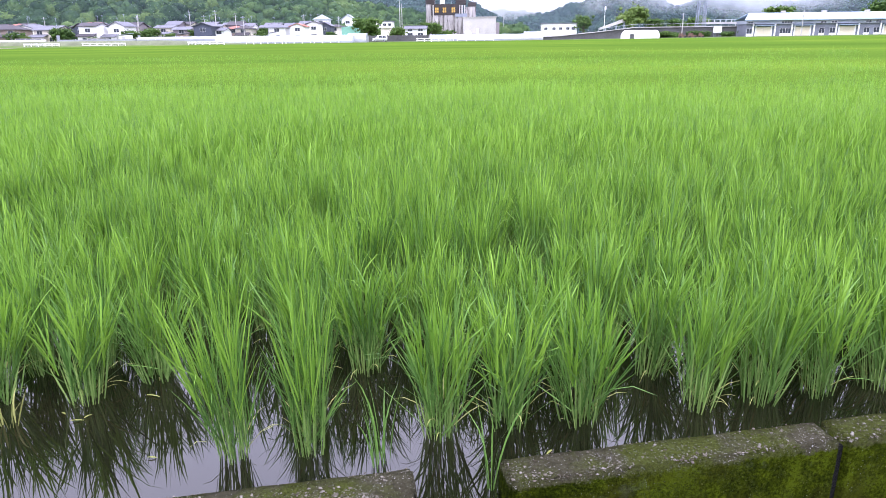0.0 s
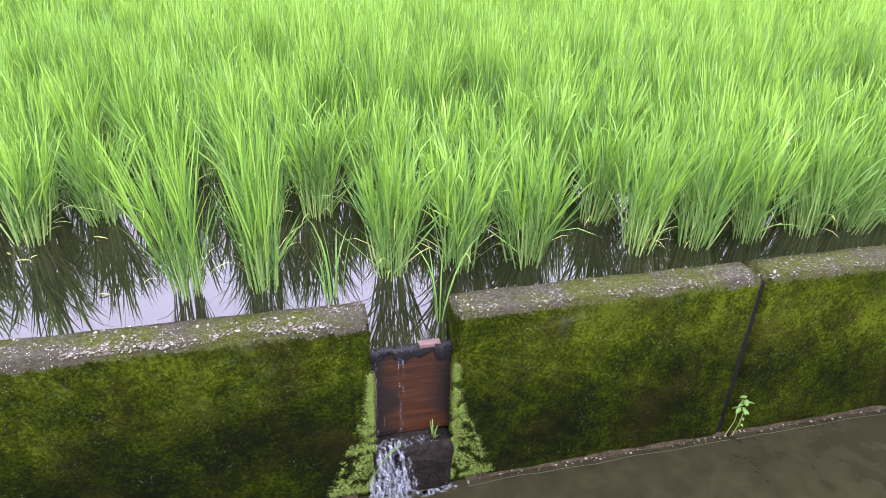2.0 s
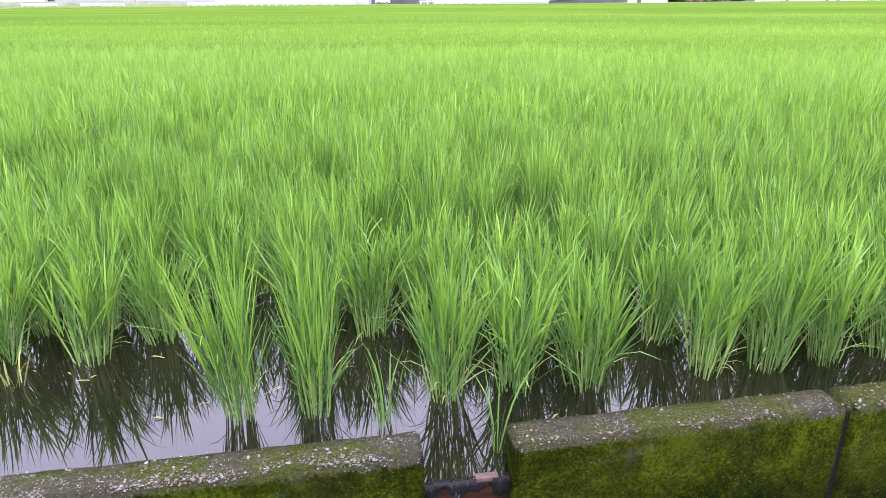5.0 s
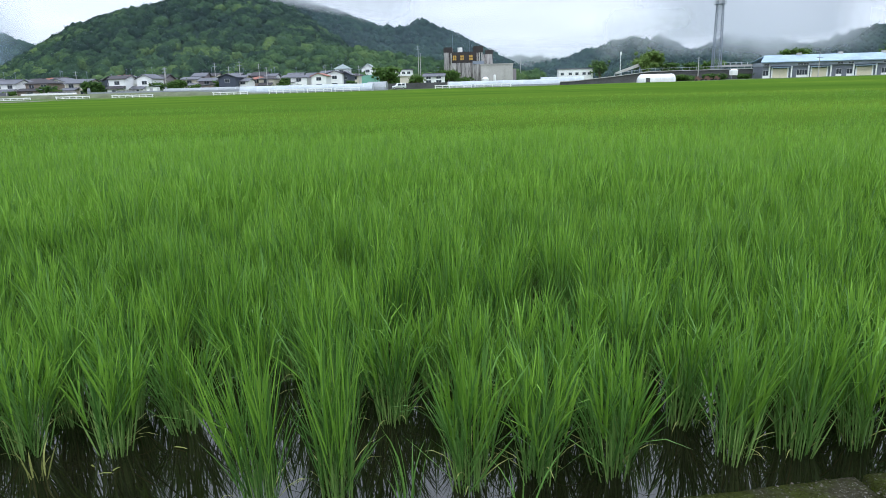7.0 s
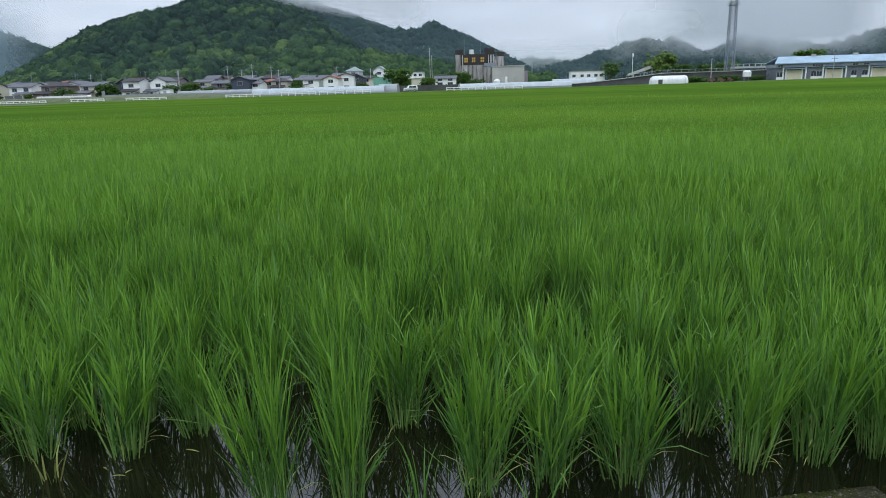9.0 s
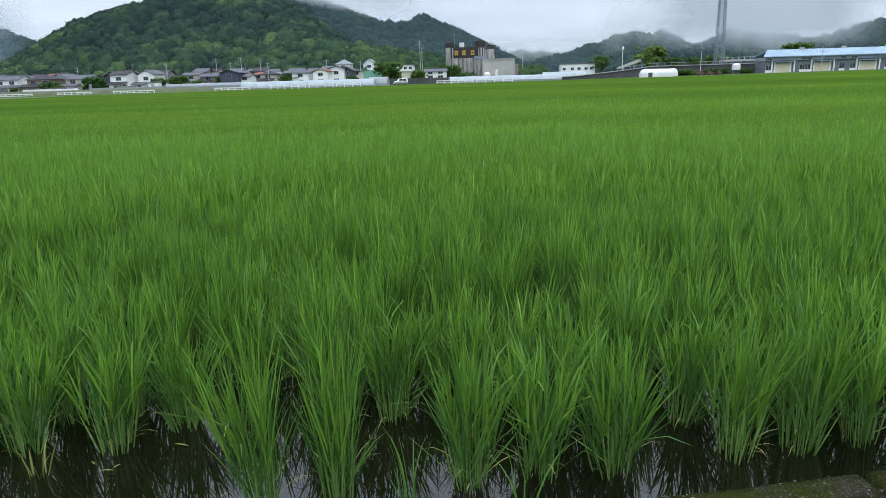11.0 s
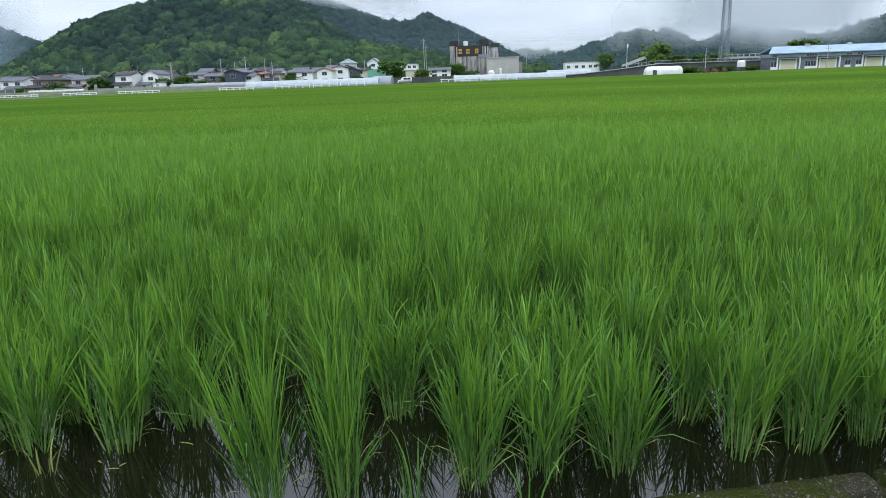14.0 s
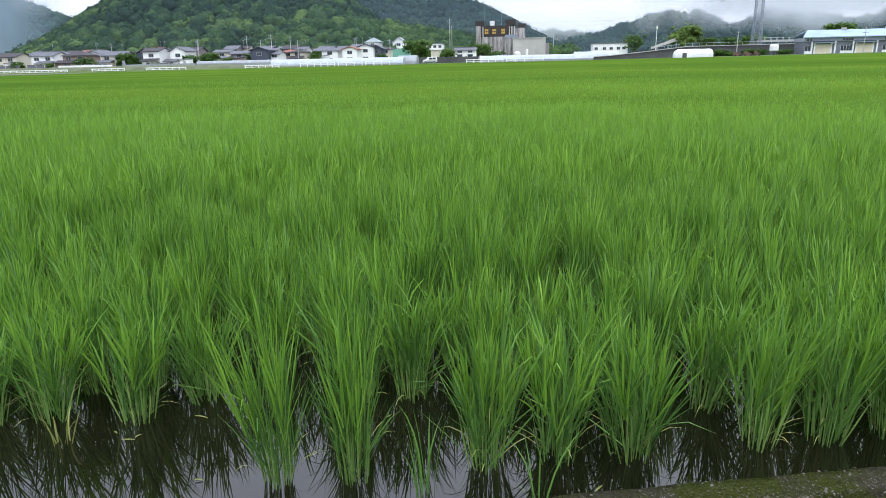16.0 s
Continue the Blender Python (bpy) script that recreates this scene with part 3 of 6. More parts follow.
def hill_leaves(count, segs, height=0.62, width=0.0068, spread=0.060, low=0.0, high=1.0, stalks=False, tight=1.0, reach=0.62, fan=0.15):
    """The leaves of one rice hill round the origin, as arrays for blades(): tillers fan out, and stiff leaves part from them to both sides."""
    k = count if stalks else max(6, count // 5)
    tr = spread * np.sqrt(rng.random(k))
    ta = rng.random(k) * 2 * np.pi
    tl = tight * np.abs(0.02 + fan * (tr / spread) ** 1.2 + rng.normal(0, 0.055, k))
    taz = ta + rng.normal(0, 0.35, k)
    th = height * (1.0 - 0.16 * (tr / spread) ** 2) * rng.uniform(0.84, 1.10, k)
    side = rng.random(k) * np.pi
    i = rng.integers(0, k, count)
    if stalks:
        i = np.arange(count) % k
        return (tr[i] * np.cos(ta[i]), tr[i] * np.sin(ta[i]), np.full(count, -0.03), taz[i], tl[i], np.zeros(count), th[i] * rng.uniform(0.34, 0.60, count),
                width * rng.uniform(0.7, 1.2, count), segs, rng.normal(0, 1.2, count))
    q = low + (high - low) * rng.random(count) ** 1.25
    along = th[i] * (0.02 + 0.58 * q)
    tx, ty = np.tan(tl[i]) * np.cos(taz[i]), np.tan(tl[i]) * np.sin(taz[i])
    cz = np.cos(tl[i])
    x, y, z = tr[i] * np.cos(ta[i]) + tx * along * cz, tr[i] * np.sin(ta[i]) + ty * along * cz, along * cz
    away = side[i] + np.pi * rng.integers(0, 2, count) + rng.normal(0, 0.35, count)
    part_angle = tight * np.abs(rng.normal(0.10, 0.15, count)) * (2.1 - 1.4 * q) + np.where(rng.random(count) > 0.95, rng.uniform(0.2, 0.5, count), 0)
    dx, dy = tx + np.tan(part_angle) * np.cos(away), ty + np.tan(part_angle) * np.sin(away)
    lean, az = np.arctan(np.hypot(dx, dy)), np.arctan2(dy, dx)
    length = np.clip((th[i] - along) * rng.uniform(0.62, 1.06, count), 0.18 * height, reach * height) * np.clip(1.25 - 0.7 * lean, 0.4, 1)
    droop = rng.random(count)
    bend = np.where(droop > 0.955, rng.uniform(0.9, 2.1, count), np.where(droop > 0.50, rng.uniform(0.12, 0.50, count), rng.uniform(-0.08, 0.12, count)))
    return x, y, z, az, lean, bend, length, width * rng.uniform(0.55, 1.15, count), segs, rng.normal(0, 0.8, count)


def field_height(x, y):
    """Uneven growth over the field."""
    return 1.0 + 0.07 * np.sin(0.9 * x + 1.3) * np.sin(0.7 * y + 0.4) + 0.05 * np.sin(2.3 * x - 1.1 * y) + 0.04 * np.sin(0.23 * x + 0.31 * y)


# ---- ground, water ----
def build_ground():
    """One sheet: road, canal bed, field bottom, and the land beyond to the horizon."""
    prof = [(-2600, -0.16), (-40, -0.16), (-0.86, -0.16), (-0.85, -0.85), (0.105, -0.85), (0.112, -0.13), (20, -0.13), (120, -0.13),
            (181.5, -0.10), (184, 0.35), (230, 0.5), (400, 1.0), (3200, 6.0)]
    us = [-3200, -600, -220, -120, -60, -20, 0, 20, 60, 120, 220, 600, 3200]
    bm = bmesh.new()
    grid = []
    for n_, z in prof:
        row = []
        for u in us:
            right = max(0.0, min(1.0, (u - 30) / 60)) * (0.75 if n_ > 182 else 0)
            row.append(bm.verts.new(plan(u, n_, z + right) if n_ < 100 else SITE @ Vector((u, n_, z + right))))
        grid.append(row)
    for i in range(len(prof) - 1):
        for j in range(len(us) - 1):
            f = bm.faces.new((grid[i][j], grid[i][j + 1], grid[i + 1][j + 1], grid[i + 1][j]))
            f.material_index = 2 if i < 2 else (1 if i < 8 else 0)
    ob = part("ground", bm, GROUND)
    ob.data.materials.append(MUD)
    ob.data.materials.append(ASPHALT)
    tagged(ob, "flat land with road, canal bed, muddy field and grass", "ground", kind="structure")


def sheet(name, u0, u1, n0, n1, z, mat, label, category):
    bm = bmesh.new()
    bm.faces.new([bm.verts.new(plan(u, n_, z)) for u, n_ in ((u0, n0), (u1, n0), (u1, n1), (u0, n1))])
    return tagged(part(name, bm, mat), label, category, kind="structure")


build_ground()
sheet("water_paddy", -60, 60, 0.052, 60, 0.0, PADDY_WATER, "still dark muddy water flooding the rice field", "water")
sheet("water_canal", -60, 60, -0.84, 0.0, -0.525, CANAL_WATER, "murky olive brown water in the canal", "water")


# ---- canal wall with its sluice ----
def rough_slab(u0, u1, n0, n1, z0, z1, amp=0.004, step=0.03):
    """A cast slab with rounded, chipped edges."""
    bm = bmesh.new()
    box(bm, u0, u1, n0, n1, z0, z1)
    bmesh.ops.bevel(bm, geom=list(bm.edges), offset=0.008, segments=2, affect="EDGES")
    bmesh.ops.triangulate(bm, faces=[f for f in bm.faces if len(f.verts) > 4])
    for axis, lo, hi in ((0, u0, u1), (2, z0, z1), (1, n0, n1)):
        k = int((hi - lo) / step)
        for i in range(1, k):
            co, no = [0, 0, 0], [0, 0, 0]
            co[axis], no[axis] = lo + (hi - lo) * i / k, 1
            bmesh.ops.bisect_plane(bm, geom=bm.verts[:] + bm.edges[:] + bm.faces[:], plane_co=co, plane_no=no)
    bm.normal_update()
    for v in bm.verts:
        d = noise.noise(v.co * 9) * amp + noise.noise(v.co * 38) * amp * 0.6
        v.co += v.normal * d
    return bm


def build_canal_wall():
    wall = empty("wall_canal", WALL_TURN, "low mossy concrete canal wall with lichen on top", "wall", kind="structure")
    for u0, u1, dz in ((-2.25, -0.245, 0.004), (0.0, 0.980, 0.0), (1.001, 2.6, 0.004)):
        part("panel", rough_slab(u0, u1, 0.0, 0.115, -0.80, 0.13 + dz), WALL, wall, smooth=True)
    # black strip added in the open joint to stand for its shade
    part("joint_shade", boxes((0.9805, 1.0005, 0.012, 0.105, -0.8, 0.108)), SHEET_JOINT_BLACK, wall, "black strip standing for the shade in the open joint")
    for u0, u1 in ((-30, -2.263), (2.613, 30)):
        part("panel", boxes((u0, u1, 0, 0.115, -0.8, 0.13)), WALL, wall)
    # mortar footing along the water line, with a thin dry scum line
    for u0, u1 in ((-2.25, -0.30), (0.05, 1.015), (1.03, 2.6)):
        bm = bmesh.new()
        k = int((u1 - u0) / 0.03)
        rows = []
        for i in range(k + 1):
            u = u0 + (u1 - u0) * i / k
            w, h = 0.011 + 0.006 * noise.noise((u * 7, 0, 0)), -0.512 + 0.012 * noise.noise((u * 6, 3, 0)) + 0.006 * noise.noise((u * 40, 3, 0))
            rows.append([bm.verts.new((u, y, z)) for y, z in ((0.004, h), (-0.4 * w, h - 0.004), (-w, h - 0.03), (-w - 0.006, -0.60))])
        for a, c in zip(rows, rows[1:]):
            for j in range(3):
                bm.faces.new((a[j], a[j + 1], c[j + 1], c[j]))
        foot = part("footing", bm, FOOTING, wall, "brown gritty mortar footing", smooth=True)
        bm = bmesh.new()
        pts = [(u0 + (u1 - u0) * i / k, -0.028 - 0.008 * noise.noise((i * 0.03 * 7 + u0 * 7, 0, 0)) - 0.002 * noise.noise((i * 0.9, 5, 0)), -0.523) for i in range(k + 1)]
        for a, c in zip(pts, pts[1:]):
            rod(bm, a, c, 0.0005, sides=4)
        part("scum_line", bm, SCUM, foot, "thin pale dried scum line")
    # the opposite wall of the canal
    far = empty("wall_roadside", WALL_TURN, "plain concrete wall on the road side of the canal", "wall", kind="structure")
    part("coping", boxes((-30, 30, -0.98, -0.838, -0.8, -0.14)), CONCRETE, far)


def build_sluice():
    gate = empty("sluice_gate", WALL_TURN, "wet red-brown plank weir closing a gap in the wall", "sluice gate")
    for z0, z1, dy in ((-0.325, -0.222, 0.0), (-0.2172, -0.118, 0.0), (-0.1132, -0.012, 0.0)):
        bm = boxes((-0.262, 0.016, 0.048 + dy, 0.068 + dy, z0, z1 + 0.0045))
        part("plank", bm, BOARD, gate)
    # crumpled black sheeting over the crest
    bm = bmesh.new()
    rows = []
    for i in range(57):
        u = -0.244 + 0.243 * i / 56
        w = 0.011 * noise.noise((u * 46, 1, 0)) + 0.006 * noise.noise((u * 110, 4, 0))
        low = -0.036 - 0.034 * noise.noise((u * 24, 7, 0)) - (0.024 if u > -0.05 else 0)
        rows.append([bm.verts.new((u, y, z)) for y, z in ((0.068, -0.008 + w * 0.3), (0.060, 0.0015 + w * 0.4), (0.046, -0.002 + w * 0.5), (0.041 + w, -0.014), (0.044 + w, low))])
    for a, c in zip(rows, rows[1:]):
        for j in range(4):
            bm.faces.new((a[j], a[j + 1], c[j + 1], c[j]))
    part("sheeting", bm, SHEET_JOINT_BLACK, gate, "crumpled wet black plastic sheeting", smooth=True)
    bm = boxes((-0.098, -0.034, 0.040, 0.066, 0.003, 0.0062), (-0.098, -0.052, 0.0375, 0.0395, -0.003, 0.0060))
    bmesh.ops.bevel(bm, geom=list(bm.edges), offset=0.0015, segments=2, affect="EDGES")
    part("cap", bm, PINK_CAP, gate, "faded pink plastic strip")
    bm = rough_slab(-0.244, -0.001, -0.015, 0.112, -0.80, -0.335, 0.012, 0.02)
    step = part("sill", bm, RUBBLE, None, smooth=True)
    step.matrix_world = WALL_TURN
    step.name = "sluice_sill"
    tagged(step, "wet dark rubble concrete sill below the gate", "sill")


def build_falling_water():
    """Thin threads down the board and a white spill over the sill."""
    r = random.Random(4)
    bm = bmesh.new()

    def ribbon(pts, w):
        prev = None
        for i, p in enumerate(pts):
            p = Vector(p)
            ww = w * (0.6 + 0.7 * abs(noise.noise(p * 45))) * (0.35 if i in (0, len(pts) - 1) else 1)
            row = [bm.verts.new(p + Vector((s * ww, -0.006 * (1 - s * s), 0))) for s in (-1, -0.4, 0.4, 1)]
            if prev:
                for j in range(3):
                    bm.faces.new((prev[j], prev[j + 1], row[j + 1], row[j]))
            prev = row
    for u, w, y in ((-0.155, 0.0046, 0.040), (-0.228, 0.0030, 0.038), (-0.148, 0.0026, 0.036), (-0.236, 0.0022, 0.036), (-0.162, 0.0018, 0.037), (-0.205, 0.0018, 0.038)):
        z0 = -0.02 - r.random() * 0.03
        while z0 > -0.325:
            z1 = max(z0 - r.uniform(0.02, 0.07), -0.335)
            ribbon([(u + 0.004 * noise.noise((u * 9, z * 25, 1)), y - 0.02 * abs(z), z) for z in np.linspace(z0, z1, 7)], w * r.uniform(0.6, 1.3))
            z0 = z1 - r.uniform(0.0, 0.035)
    for layer, (ua, ub, push, fall) in enumerate(((-0.238, -0.148, 0.045, 1.0), (-0.232, -0.160, 0.070, 1.0), (-0.224, -0.168, 0.095, 1.0), (-0.236, -0.192, 0.105, 0.9), (-0.190, -0.145, 0.055, 0.7))):
        prev = None
        for k in range(37):
            q = k / 36
            z = -0.322 - 0.213 * q * fall
            row = []
            for j in range(23):
                w = j / 22
                u = ua + (ub - ua) * w + (w - 0.5) * 0.07 * q + 0.014 * q * noise.noise((w * 6, q * 7, layer * 9)) + 0.006 * noise.noise((w * 19, q * 16, layer * 4))
                y = 0.018 - push * math.sqrt(q + 0.01) - 0.012 * math.sin(w * math.pi) + 0.022 * noise.noise((w * 7, q * 6, layer * 5 + 2)) + 0.010 * noise.noise((w * 18, q * 15, layer * 3))
                row.append(bm.verts.new((u, y, z + 0.012 * noise.noise((w * 11, q * 9, layer * 7)) * q)))
            if prev:
                for j in range(22):
                    bm.faces.new((prev[j], prev[j + 1], row[j + 1], row[j]))
            prev = row
    for i in range(60):
        q = r.random()
        c = Vector((r.uniform(-0.245, -0.12) + r.gauss(0, 0.012) * q, 0.01 - 0.11 * math.sqrt(q) + r.gauss(0, 0.012), -0.325 - 0.20 * q + abs(r.gauss(0, 0.006))))
        bmesh.ops.create_icosphere(bm, subdivisions=1, radius=r.uniform(0.0006, 0.0018), matrix=Matrix.Translation(c) @ Matrix.Diagonal((1, 1, 5.0, 1)))
    for i in range(30):
        z = -0.335 + r.uniform(0, 0.004)
        u = r.uniform(-0.235, -0.08)
        ribbon([(u + 0.012 * k, 0.036 - 0.012 * k + 0.004 * noise.noise((u * 30, k, 3)), z) for k in range(4)], r.uniform(0.001, 0.003))
    for i in range(170):
        c = Vector((r.gauss(-0.170, 0.052), r.gauss(-0.12, 0.030), -0.523 + abs(r.gauss(0, 0.007))))
        bmesh.ops.create_icosphere(bm, subdivisions=1, radius=r.uniform(0.0010, 0.0036), matrix=Matrix.Translation(c) @ Matrix.Rotation(r.random() * 3, 4, "Z") @ Matrix.Diagonal((2.2, 1.0, 0.35, 1)))
    for i in range(170):
        s = r.random() ** 1.3
        c = Vector((-0.10 + 0.11 * s + r.gauss(0, 0.006), -0.032 + 0.012 * s + r.gauss(0, 0.005), -0.522))
        bmesh.ops.create_icosphere(bm, subdivisions=1, radius=r.uniform(0.0015, 0.0048), matrix=Matrix.Translation(c) @ Matrix.Diagonal((2.0, 1.2, 0.4, 1)))
    ob = part("falling_water", bm, FALLING, None, smooth=True)
    ob.matrix_world = WALL_TURN
    tagged(ob, "white trickle of water spilling into the canal", "water", kind="stuff")


build_canal_wall()
build_sluice()
build_falling_water()

# ---- rice ----
ROW, STEP, FIRST = 0.25, 0.24, 0.47
TALL = {(-1.092, 1.065): 0.72, (-1.316, 0.934): 0.74, (-1.636, 0.989): 0.74, (-1.87, 0.96): 0.74, (-0.291, 0.962): 0.82, (-0.738, 0.461): 1.08, (-0.506, 0.450): 1.06, (-0.076, 0.470): 0.86, (0.152, 0.470): 0.86, (0.393, 0.458): 0.86}
FRONT = [(-0.738, 0.461), (-0.506, 0.450), (-0.076, 0.470), (0.152, 0.470), (0.393, 0.458), (0.835, 0.466), (1.069, 0.458), (1.304, 0.458),
         (1.555, 0.460), (1.780, 0.463), (1.99, 0.475), (2.22, 0.47), (2.46, 0.47), (0.785, 0.721), (1.02, 0.72), (1.27, 0.73), (1.50, 0.71), (1.76, 0.73),
         (2.0, 0.72), (2.24, 0.72), (0.27, 0.735), (0.52, 0.72), (-0.49, 0.96), (-0.291, 0.962), (-1.092, 1.065), (-1.316, 0.934), (-1.636, 0.989), (-1.87, 0.96)]


def lattice():
    """The planting pattern: u, n of all hills, front rows as they stand."""
    hills = [(u, n_) for u, n_ in FRONT]
    r = random.Random(11)
    i = 2
    while True:
        n_ = FIRST + ROW * i
        if n_ > 41:
            break
        half = 0.80 * (n_ + 1.45) + 1.4
        k = int(half / STEP)
        for j in range(-k, k + 1):
            u = (j + 0.5 * (i % 2)) * STEP + r.gauss(0, 0.022)
            nn = n_ + r.gauss(0, 0.025)
            if i == 2 and u < -0.15:
                continue
            if i == 3 and u < -0.95 and u > -1.2:
                continue
            if math.hypot(u - 0.37, nn - 1.58) < 0.14:
                continue
            hills.append((u, nn))
        i += 1
    # the first rows run on along the wall to both sides
    r = random.Random(12)
    for i in range(15):
        n_ = FIRST + ROW * i
        half = 0.80 * (n_ + 1.45) + 1.4 if i > 1 else 2.6
        for j in range(int((6.2 - half) / STEP)):
            hills.append((half + STEP * (j + 1) + r.gauss(0, 0.02), n_ + r.gauss(0, 0.02)))
            if i > 1:
                hills.append((-half - STEP * (j + 1) + r.gauss(0, 0.02), n_ + r.gauss(0, 0.02)))
    return hills


def build_rice():
    kinds = []
    for k in range(10):
        root = empty("rice_plant", pose(0, 0, -50), "lush green rice hill standing in flooded paddy", "rice plant", "rice hills by the canal wall")
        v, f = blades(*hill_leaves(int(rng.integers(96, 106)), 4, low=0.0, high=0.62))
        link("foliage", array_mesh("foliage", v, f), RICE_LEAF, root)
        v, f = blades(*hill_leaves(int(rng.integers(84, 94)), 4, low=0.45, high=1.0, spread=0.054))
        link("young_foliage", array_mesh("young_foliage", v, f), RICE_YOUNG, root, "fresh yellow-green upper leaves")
        v, f = blades(*hill_leaves(46, 2, width=0.0060, stalks=True))
        link("stalk", array_mesh("stalk", v, f), RICE_STEM, root, "bunched pale green stalk")
        c = 7
        a = rng.random(c) * 2 * np.pi
        v, f = blades(0.04 * np.cos(a), 0.04 * np.sin(a), rng.uniform(0.0, 0.08, c), a, rng.uniform(0.35, 1.0, c), rng.uniform(0.5, 1.8, c), rng.uniform(0.08, 0.22, c),
                      np.full(c, 0.0045), 4, rng.normal(0, 0.5, c))
        link("dry_foliage", array_mesh("dry_foliage", v, f), DRY_LEAF, root, "yellowed lower leaves")
        kinds.append(root)
    hills = lattice()
    near = [h for h in hills if h[1] < 3.45 and -2.75 < h[0] < 3.0][:300]
    taken = set(near)
    r = random.Random(3)
    for i, (u, n_) in enumerate(near):
        p = plan(u, n_)
        s = float(field_height(p.x, p.y)) * r.uniform(0.89, 1.10) * TALL.get((u, n_), 0.78 if n_ < 0.8 else (0.82 if n_ < 1.4 else (0.84 if n_ < 2.0 and u < -0.4 else 0.95)))
        m = Matrix.Translation(p) @ Matrix.Rotation(r.random() * 6.283, 4, "Z") @ pose(0, 0, 0, r.gauss(0, 2.5), r.gauss(0, 2.5), 0)
        kind = kinds[i % len(kinds)]
        c = kind if i < len(kinds) else copy_thing(kind, m)
        k = 0.80 if n_ < 0.465 and u < -0.2 else (1.02 if n_ < 1.1 else 0.92)
        c.matrix_basis = m @ Matrix.Diagonal((k * r.uniform(0.85, 1.05), k * r.uniform(0.85, 1.05), s, 1))
    rest = np.array([plan(u, n_) for u, n_ in hills if (u, n_) not in taken])[:, :2]
    dist = np.hypot(rest[:, 0], rest[:, 1])
    for lo, hi, count, segs, width, deep_share in ((0, 7, 138, 3, 0.0083, 0.33), (7, 13, 84, 1, 0.0096, 0.52), (13, 22, 42, 1, 0.0116, 0.62), (22, 40, 14, 1, 0.0150, 0.62)):
        sel = rest[(dist >= lo) & (dist < hi)]
        k = len(sel)
        pick = rng.integers(0, 24, k)
        hs = field_height(sel[:, 0], sel[:, 1]) * rng.uniform(0.93, 1.07, k)
        turn = rng.random(k) * 2 * np.pi
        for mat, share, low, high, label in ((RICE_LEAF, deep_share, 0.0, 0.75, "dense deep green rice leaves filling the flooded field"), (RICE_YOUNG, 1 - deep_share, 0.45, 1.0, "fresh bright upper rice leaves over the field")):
            vs, fs, off = [], [], 0
            proto = [hill_leaves(max(1, int(count * share)), segs, width=width, spread=0.055 if count > 20 else 0.09, low=low if segs > 1 else 0.4 + 0.6 * low, high=high, tight=1.15, reach=0.46 if segs > 1 else 0.32, fan=0.25) for _ in range(24)]
            for j in range(24):
                idx = np.nonzero(pick == j)[0]
                x, y, z, az, lean, bend, length, w, sg, tw = proto[j]
                c, s, h = np.cos(turn[idx])[:, None], np.sin(turn[idx])[:, None], hs[idx][:, None]
                gx, gy = (sel[idx, 0][:, None] + c * x - s * y).ravel(), (sel[idx, 1][:, None] + s * x + c * y).ravel()
                rep = len(idx)
                v, f = blades(gx, gy, (z[None] * h).ravel(), (az[None] + turn[idx][:, None]).ravel(), np.tile(lean, rep), np.tile(bend, rep),
                              (length[None] * h).ravel(), np.tile(w, rep), sg, np.tile(tw, rep))
                vs.append(v); fs.append(f + off); off += len(v)
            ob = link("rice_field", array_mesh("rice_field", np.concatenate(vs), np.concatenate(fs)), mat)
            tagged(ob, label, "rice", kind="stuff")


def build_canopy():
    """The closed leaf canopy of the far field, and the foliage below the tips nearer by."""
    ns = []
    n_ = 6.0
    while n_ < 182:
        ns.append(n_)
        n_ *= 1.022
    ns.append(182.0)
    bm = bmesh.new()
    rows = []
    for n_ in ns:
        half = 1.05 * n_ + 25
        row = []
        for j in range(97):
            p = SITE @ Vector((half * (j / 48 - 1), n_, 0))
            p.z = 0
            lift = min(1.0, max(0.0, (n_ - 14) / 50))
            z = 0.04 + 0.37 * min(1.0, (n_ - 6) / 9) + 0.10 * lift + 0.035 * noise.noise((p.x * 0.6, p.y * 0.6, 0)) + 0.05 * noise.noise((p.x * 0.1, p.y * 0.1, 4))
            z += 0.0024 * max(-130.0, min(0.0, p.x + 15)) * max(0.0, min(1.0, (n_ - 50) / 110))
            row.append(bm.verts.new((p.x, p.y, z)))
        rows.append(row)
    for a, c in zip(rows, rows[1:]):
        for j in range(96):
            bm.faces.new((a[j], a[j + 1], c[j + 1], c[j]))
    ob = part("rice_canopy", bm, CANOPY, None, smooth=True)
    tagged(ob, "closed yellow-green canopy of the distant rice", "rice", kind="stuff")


build_rice()
build_canopy()


def tuft(name, at, count, height, mat, label, category, spread=0.02, width=0.007, lean=0.22):
    """A small tuft: every leaf a part of its own."""
    root = empty(name, Matrix.Translation(at), label, category)
    for _ in range(count):
        r, a = np.array([spread * math.sqrt(rng.random())]), np.array([rng.random() * 2 * np.pi])
        v, f = blades(r * np.cos(a), r * np.sin(a), np.array([-0.01]), a + rng.normal(0, 0.6, 1), np.abs(rng.normal(0, lean, 1)), rng.uniform(0, 0.9, 1),
                      height * rng.uniform(0.5, 1.05, 1), width * rng.uniform(0.7, 1.2, 1), 6, rng.normal(0, 0.8, 1))
        link("leaf", array_mesh("leaf", v, f), mat, root)
    return root


